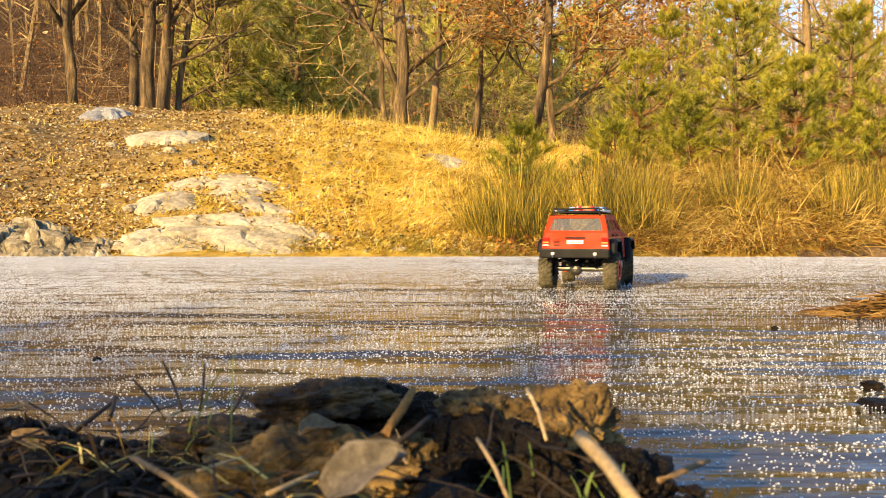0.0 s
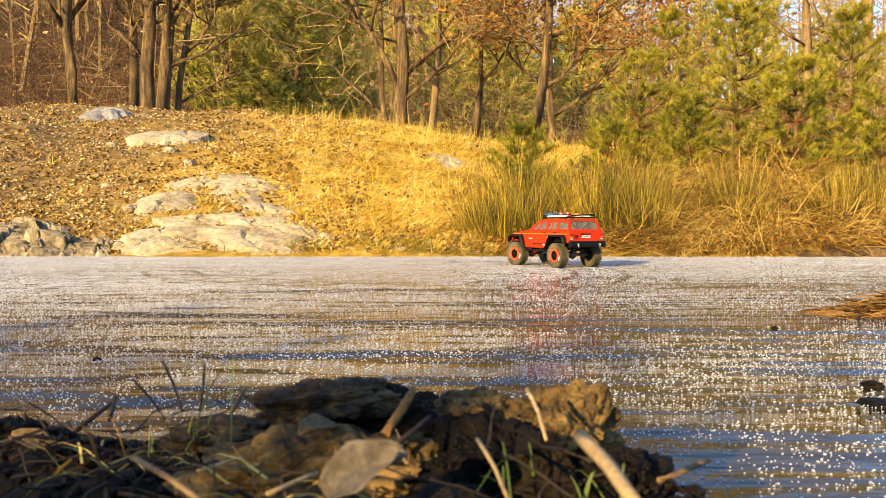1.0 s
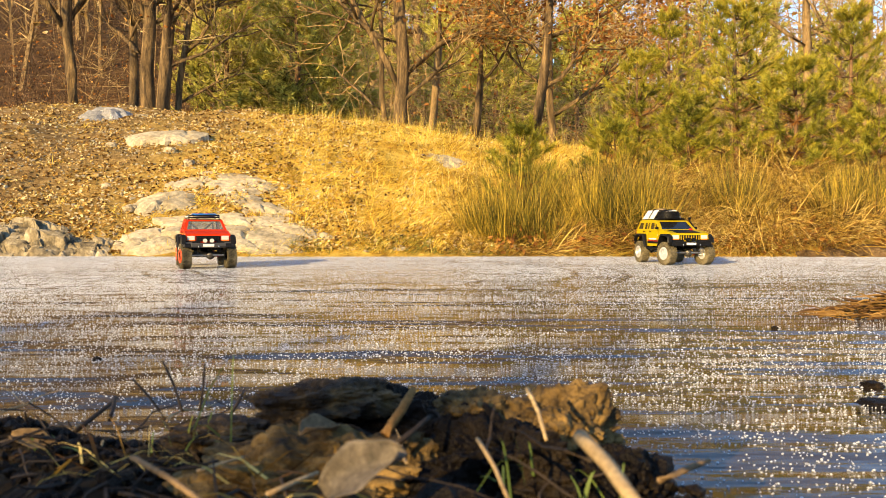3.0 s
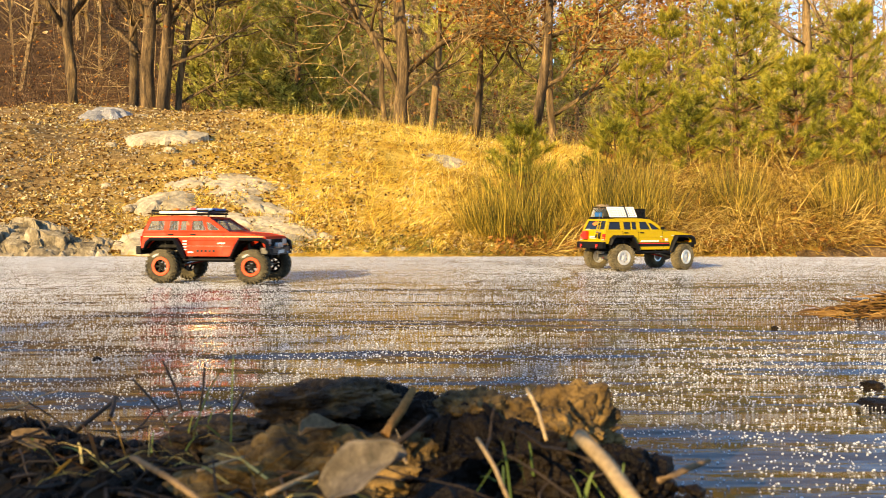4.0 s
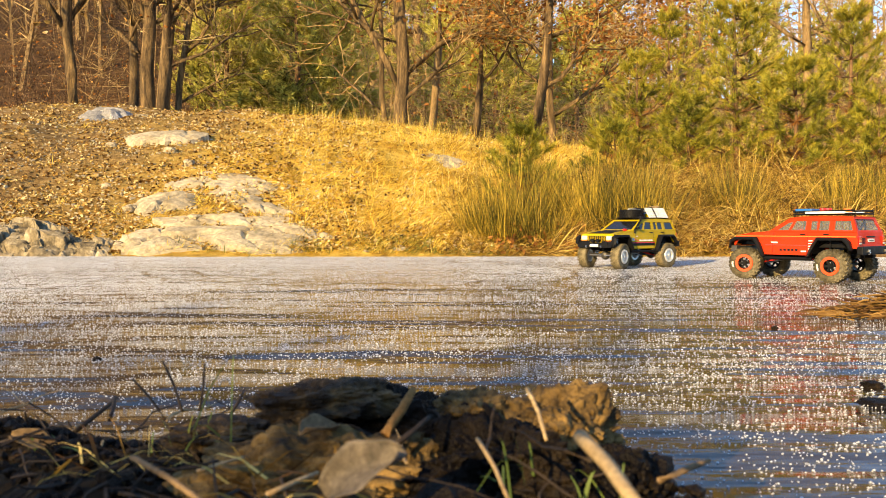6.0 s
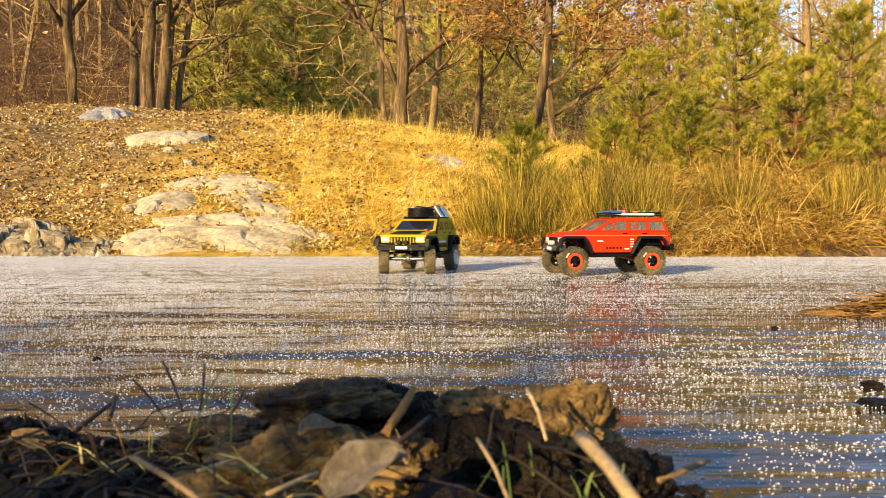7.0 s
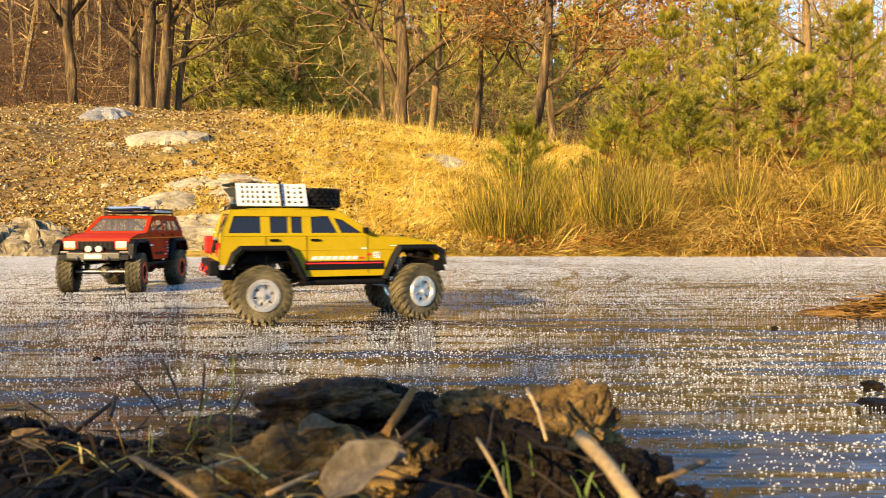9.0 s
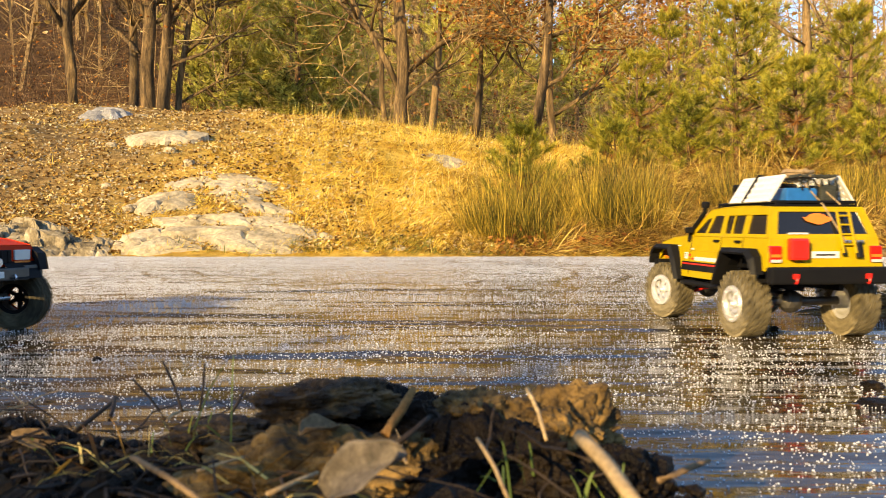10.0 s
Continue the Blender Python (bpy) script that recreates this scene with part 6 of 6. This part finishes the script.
def motions():
    walk(red, [
        (0.0, on_ice(0.471, 2.560, 69.7)), (0.1, on_ice(0.530, 2.731, 80.6)), (0.2, on_ice(0.585, 2.896, 88.5)), (0.3, on_ice(0.630, 3.048, 93.1)),
        (0.4, on_ice(0.652, 3.182, 96.2)), (0.5, on_ice(0.663, 3.297, 99.1)), (0.6, on_ice(0.663, 3.399, 101.9)), (0.7, on_ice(0.646, 3.494, 104.7)),
        (0.8, on_ice(0.616, 3.587, 108.4)), (0.9, on_ice(0.576, 3.685, 113.8)), (1.0, on_ice(0.527, 3.789, 120.1)),
        (1.1, on_ice(0.468, 3.898, 126.5)), (1.2, on_ice(0.404, 4.002, 133.1)), (1.3, on_ice(0.327, 4.090, 140.0)),
        (1.4, on_ice(0.242, 4.156, 148.2)), (1.5, on_ice(0.149, 4.197, 158.2)), (1.6, on_ice(0.043, 4.213, 170.2)),
        (1.7, on_ice(-0.072, 4.206, 183.5)), (1.8, on_ice(-0.188, 4.182, 197.1)), (1.9, on_ice(-0.295, 4.147, 209.9)),
        (2.0, on_ice(-0.392, 4.109, 222.2)), (2.1, on_ice(-0.479, 4.071, 234.3)), (2.2, on_ice(-0.562, 4.039, 245.5)),
        (2.3, on_ice(-0.647, 4.011, 255.1)), (2.4, on_ice(-0.735, 3.988, 262.6)), (2.5, on_ice(-0.824, 3.966, 267.9)),
        (2.6, on_ice(-0.902, 3.941, 272.2)), (2.7, on_ice(-0.968, 3.907, 276.3)), (2.8, on_ice(-1.026, 3.859, 280.7)),
        (2.9, on_ice(-1.076, 3.798, 285.7)), (3.0, on_ice(-1.118, 3.723, 291.3)), (3.1, on_ice(-1.149, 3.636, 297.4)),
        (3.2, on_ice(-1.169, 3.541, 303.9)), (3.3, on_ice(-1.176, 3.438, 310.6)), (3.4, on_ice(-1.169, 3.331, 317.3)),
        (3.5, on_ice(-1.146, 3.222, 323.8)), (3.6, on_ice(-1.105, 3.113, 329.8)), (3.7, on_ice(-1.047, 3.006, 335.1)),
        (3.8, on_ice(-0.969, 2.904, 339.9)), (3.9, on_ice(-0.873, 2.809, 344.6)), (4.0, on_ice(-0.763, 2.723, 350.8)),
        (4.1, on_ice(-0.648, 2.641, 359.0)), (4.2, on_ice(-0.520, 2.561, 366.9)), (4.3, on_ice(-0.384, 2.480, 373.4)),
        (4.4, on_ice(-0.240, 2.406, 378.5)), (4.5, on_ice(-0.089, 2.351, 382.9)), (4.6, on_ice(0.076, 2.326, 386.9)),
        (4.7, on_ice(0.239, 2.326, 391.8)), (4.8, on_ice(0.400, 2.347, 397.1)), (4.9, on_ice(0.562, 2.387, 402.0)),
        (5.0, on_ice(0.725, 2.439, 408.2)), (5.1, on_ice(0.883, 2.496, 416.7)), (5.2, on_ice(1.018, 2.548, 425.8)),
        (5.3, on_ice(1.117, 2.584, 433.6)), (5.4, on_ice(1.191, 2.606, 440.1)), (5.5, on_ice(1.255, 2.617, 446.3)),
        (5.6, on_ice(1.298, 2.634, 453.1)), (5.7, on_ice(1.318, 2.664, 461.0)), (5.8, on_ice(1.319, 2.709, 469.9)),
        (5.9, on_ice(1.304, 2.765, 479.3)), (6.0, on_ice(1.277, 2.828, 488.6)), (6.1, on_ice(1.238, 2.896, 497.6)),
        (6.2, on_ice(1.190, 2.965, 505.9)), (6.3, on_ice(1.133, 3.030, 513.5)), (6.4, on_ice(1.069, 3.089, 520.4)),
        (6.5, on_ice(1.000, 3.136, 526.7)), (6.6, on_ice(0.927, 3.170, 532.6)), (6.7, on_ice(0.852, 3.186, 538.2)),
        (6.8, on_ice(0.775, 3.184, 543.4)), (6.9, on_ice(0.700, 3.163, 547.9)), (7.0, on_ice(0.628, 3.132, 551.0)),
        (7.1, on_ice(0.561, 3.099, 552.2)), (7.2, on_ice(0.500, 3.069, 552.6)), (7.3, on_ice(0.444, 3.049, 553.4)),
        (7.4, on_ice(0.391, 3.035, 554.3)), (7.5, on_ice(0.341, 3.027, 554.7)), (7.6, on_ice(0.290, 3.021, 554.1)),
        (7.7, on_ice(0.236, 3.018, 553.0)), (7.8, on_ice(0.175, 3.016, 552.2)), (7.9, on_ice(0.104, 3.015, 552.4)),
        (8.0, on_ice(0.023, 3.012, 554.1)), (8.1, on_ice(-0.069, 3.005, 557.4)), (8.2, on_ice(-0.169, 2.988, 562.6)),
        (8.3, on_ice(-0.273, 2.957, 569.4)), (8.4, on_ice(-0.373, 2.911, 576.5)), (8.5, on_ice(-0.465, 2.848, 582.6)),
        (8.6, on_ice(-0.560, 2.774, 588.8)), (8.7, on_ice(-0.667, 2.694, 596.3)), (8.8, on_ice(-0.778, 2.609, 605.5)),
        (8.9, on_ice(-0.883, 2.521, 616.8)), (9.0, on_ice(-0.971, 2.429, 629.0)), (9.1, on_ice(-1.033, 2.327, 639.5)),
        (9.2, on_ice(-1.060, 2.212, 645.9)), (9.3, on_ice(-1.070, 2.088, 649.9)), (9.4, on_ice(-1.080, 1.974, 653.5)),
        (9.5, on_ice(-1.089, 1.881, 657.9)), (9.6, on_ice(-1.094, 1.805, 663.7)), (9.7, on_ice(-1.090, 1.731, 670.4)),
        (9.8, on_ice(-1.070, 1.647, 678.1)), (9.9, on_ice(-1.028, 1.549, 686.9)), (10.0, on_ice(-0.967, 1.433, 696.4)),])
    spin_wheels(red, [(0, 10), (1.0, 8), (2.0, 10), (4.1, 5), (4.5, 20), (5.5, 15), (6.8, 5), (7.5, 3), (9.0, 10), (9.6, 28), (10, 28)],
                [(0, 1.45), (1, 1.20), (2, 1.00), (2.7, 0.74), (3.8, 1.31), (4.5, 1.45), (5.5, 0.55), (6.8, 0.77), (7.5, 0.51), (8.5, 1.16), (9, 1.23), (9.5, 0.85), (10, 1.31)])
    walk(yellow, [
        (0.0, on_ice(4.265, 4.007, 165.3)), (0.1, on_ice(4.163, 4.012, 166.9)), (0.2, on_ice(4.060, 4.017, 168.5)),
        (0.3, on_ice(3.958, 4.022, 170.1)), (0.4, on_ice(3.856, 4.027, 171.6)), (0.5, on_ice(3.753, 4.032, 173.0)),
        (0.6, on_ice(3.651, 4.036, 174.4)), (0.7, on_ice(3.548, 4.041, 175.7)), (0.8, on_ice(3.446, 4.046, 176.9)),
        (0.9, on_ice(3.343, 4.051, 177.9)), (1.0, on_ice(3.241, 4.056, 178.7)), (1.1, on_ice(3.138, 4.060, 179.3)),
        (1.2, on_ice(3.036, 4.065, 179.7)), (1.3, on_ice(2.934, 4.070, 180.0)), (1.4, on_ice(2.831, 4.075, 180.1)),
        (1.5, on_ice(2.729, 4.080, 180.3)), (1.6, on_ice(2.626, 4.085, 180.6)), (1.7, on_ice(2.523, 4.089, 181.3)),
        (1.8, on_ice(2.421, 4.094, 182.6)), (1.9, on_ice(2.317, 4.099, 184.8)), (2.0, on_ice(2.214, 4.105, 188.3)),
        (2.1, on_ice(2.108, 4.112, 193.3)), (2.2, on_ice(1.998, 4.120, 199.7)), (2.3, on_ice(1.884, 4.132, 207.3)),
        (2.4, on_ice(1.767, 4.143, 215.5)), (2.5, on_ice(1.652, 4.150, 224.0)), (2.6, on_ice(1.545, 4.148, 233.6)),
        (2.7, on_ice(1.443, 4.138, 244.1)), (2.8, on_ice(1.347, 4.118, 255.2)), (2.9, on_ice(1.255, 4.089, 266.6)),
        (3.0, on_ice(1.169, 4.052, 278.1)), (3.1, on_ice(1.090, 4.008, 289.5)), (3.2, on_ice(1.019, 3.957, 300.8)),
        (3.3, on_ice(0.957, 3.903, 311.8)), (3.4, on_ice(0.906, 3.845, 322.6)), (3.5, on_ice(0.866, 3.786, 333.1)),
        (3.6, on_ice(0.839, 3.727, 343.3)), (3.7, on_ice(0.825, 3.669, 353.2)), (3.8, on_ice(0.826, 3.613, 362.9)),
        (3.9, on_ice(0.840, 3.560, 372.1)), (4.0, on_ice(0.867, 3.511, 381.2)), (4.1, on_ice(0.902, 3.467, 390.0)),
        (4.2, on_ice(0.940, 3.427, 398.3)), (4.3, on_ice(0.977, 3.392, 406.0)), (4.4, on_ice(1.014, 3.363, 414.1)),
        (4.5, on_ice(1.053, 3.343, 423.6)), (4.6, on_ice(1.094, 3.332, 434.1)), (4.7, on_ice(1.134, 3.335, 445.4)),
        (4.8, on_ice(1.169, 3.350, 457.3)), (4.9, on_ice(1.198, 3.376, 469.9)), (5.0, on_ice(1.220, 3.408, 483.5)),
        (5.1, on_ice(1.235, 3.440, 497.8)), (5.2, on_ice(1.234, 3.476, 511.7)), (5.3, on_ice(1.215, 3.515, 524.1)),
        (5.4, on_ice(1.186, 3.552, 535.0)), (5.5, on_ice(1.154, 3.584, 544.4)), (5.6, on_ice(1.108, 3.613, 553.1)),
        (5.7, on_ice(1.054, 3.636, 560.9)), (5.8, on_ice(0.992, 3.652, 567.3)), (5.9, on_ice(0.923, 3.660, 572.4)),
        (6.0, on_ice(0.847, 3.662, 576.7)), (6.1, on_ice(0.765, 3.657, 580.5)), (6.2, on_ice(0.677, 3.645, 584.1)),
        (6.3, on_ice(0.585, 3.627, 587.7)), (6.4, on_ice(0.490, 3.602, 591.3)), (6.5, on_ice(0.392, 3.570, 595.1)),
        (6.6, on_ice(0.292, 3.533, 598.7)), (6.7, on_ice(0.192, 3.490, 602.3)), (6.8, on_ice(0.093, 3.441, 605.6)),
        (6.9, on_ice(-0.005, 3.386, 609.0)), (7.0, on_ice(-0.101, 3.325, 613.3)), (7.1, on_ice(-0.187, 3.258, 618.4)),
        (7.2, on_ice(-0.268, 3.186, 623.6)), (7.3, on_ice(-0.345, 3.110, 629.5)), (7.4, on_ice(-0.419, 3.033, 636.6)),
        (7.5, on_ice(-0.486, 2.956, 645.2)), (7.6, on_ice(-0.541, 2.878, 655.1)), (7.7, on_ice(-0.593, 2.794, 665.1)),
        (7.8, on_ice(-0.633, 2.700, 674.2)), (7.9, on_ice(-0.657, 2.598, 682.0)), (8.0, on_ice(-0.670, 2.492, 688.5)),
        (8.1, on_ice(-0.671, 2.387, 695.1)), (8.2, on_ice(-0.662, 2.294, 701.3)), (8.3, on_ice(-0.643, 2.211, 706.4)),
        (8.4, on_ice(-0.617, 2.132, 711.1)), (8.5, on_ice(-0.582, 2.051, 716.0)), (8.6, on_ice(-0.530, 1.967, 721.7)),
        (8.7, on_ice(-0.467, 1.882, 727.1)), (8.8, on_ice(-0.397, 1.801, 731.5)), (8.9, on_ice(-0.320, 1.730, 735.6)),
        (9.0, on_ice(-0.235, 1.669, 740.7)), (9.1, on_ice(-0.155, 1.620, 747.9)), (9.2, on_ice(-0.077, 1.578, 756.7)),
        (9.3, on_ice(0.005, 1.540, 766.1)), (9.4, on_ice(0.095, 1.509, 773.3)), (9.5, on_ice(0.186, 1.479, 780.0)),
        (9.6, on_ice(0.271, 1.450, 787.9)), (9.7, on_ice(0.345, 1.427, 796.6)), (9.8, on_ice(0.423, 1.422, 804.7)),
        (9.9, on_ice(0.506, 1.460, 811.8)), (10.0, on_ice(0.590, 1.520, 817.0)),])
    spin_wheels(yellow, [(0, 5), (2.5, 12), (4.0, 15), (5.5, 10), (7.0, 20), (7.6, 26), (8.3, 8), (9.0, 20), (10, 14)],
                [(0, 1.03), (1, 1.03), (2, 1.05), (2.7, 1.00), (3.8, 0.55), (4.5, 0.43), (5.5, 0.50), (6.8, 1.12), (7.5, 0.99), (8.5, 0.93), (9, 0.99), (9.5, 0.93), (10, 0.92)])


motions()
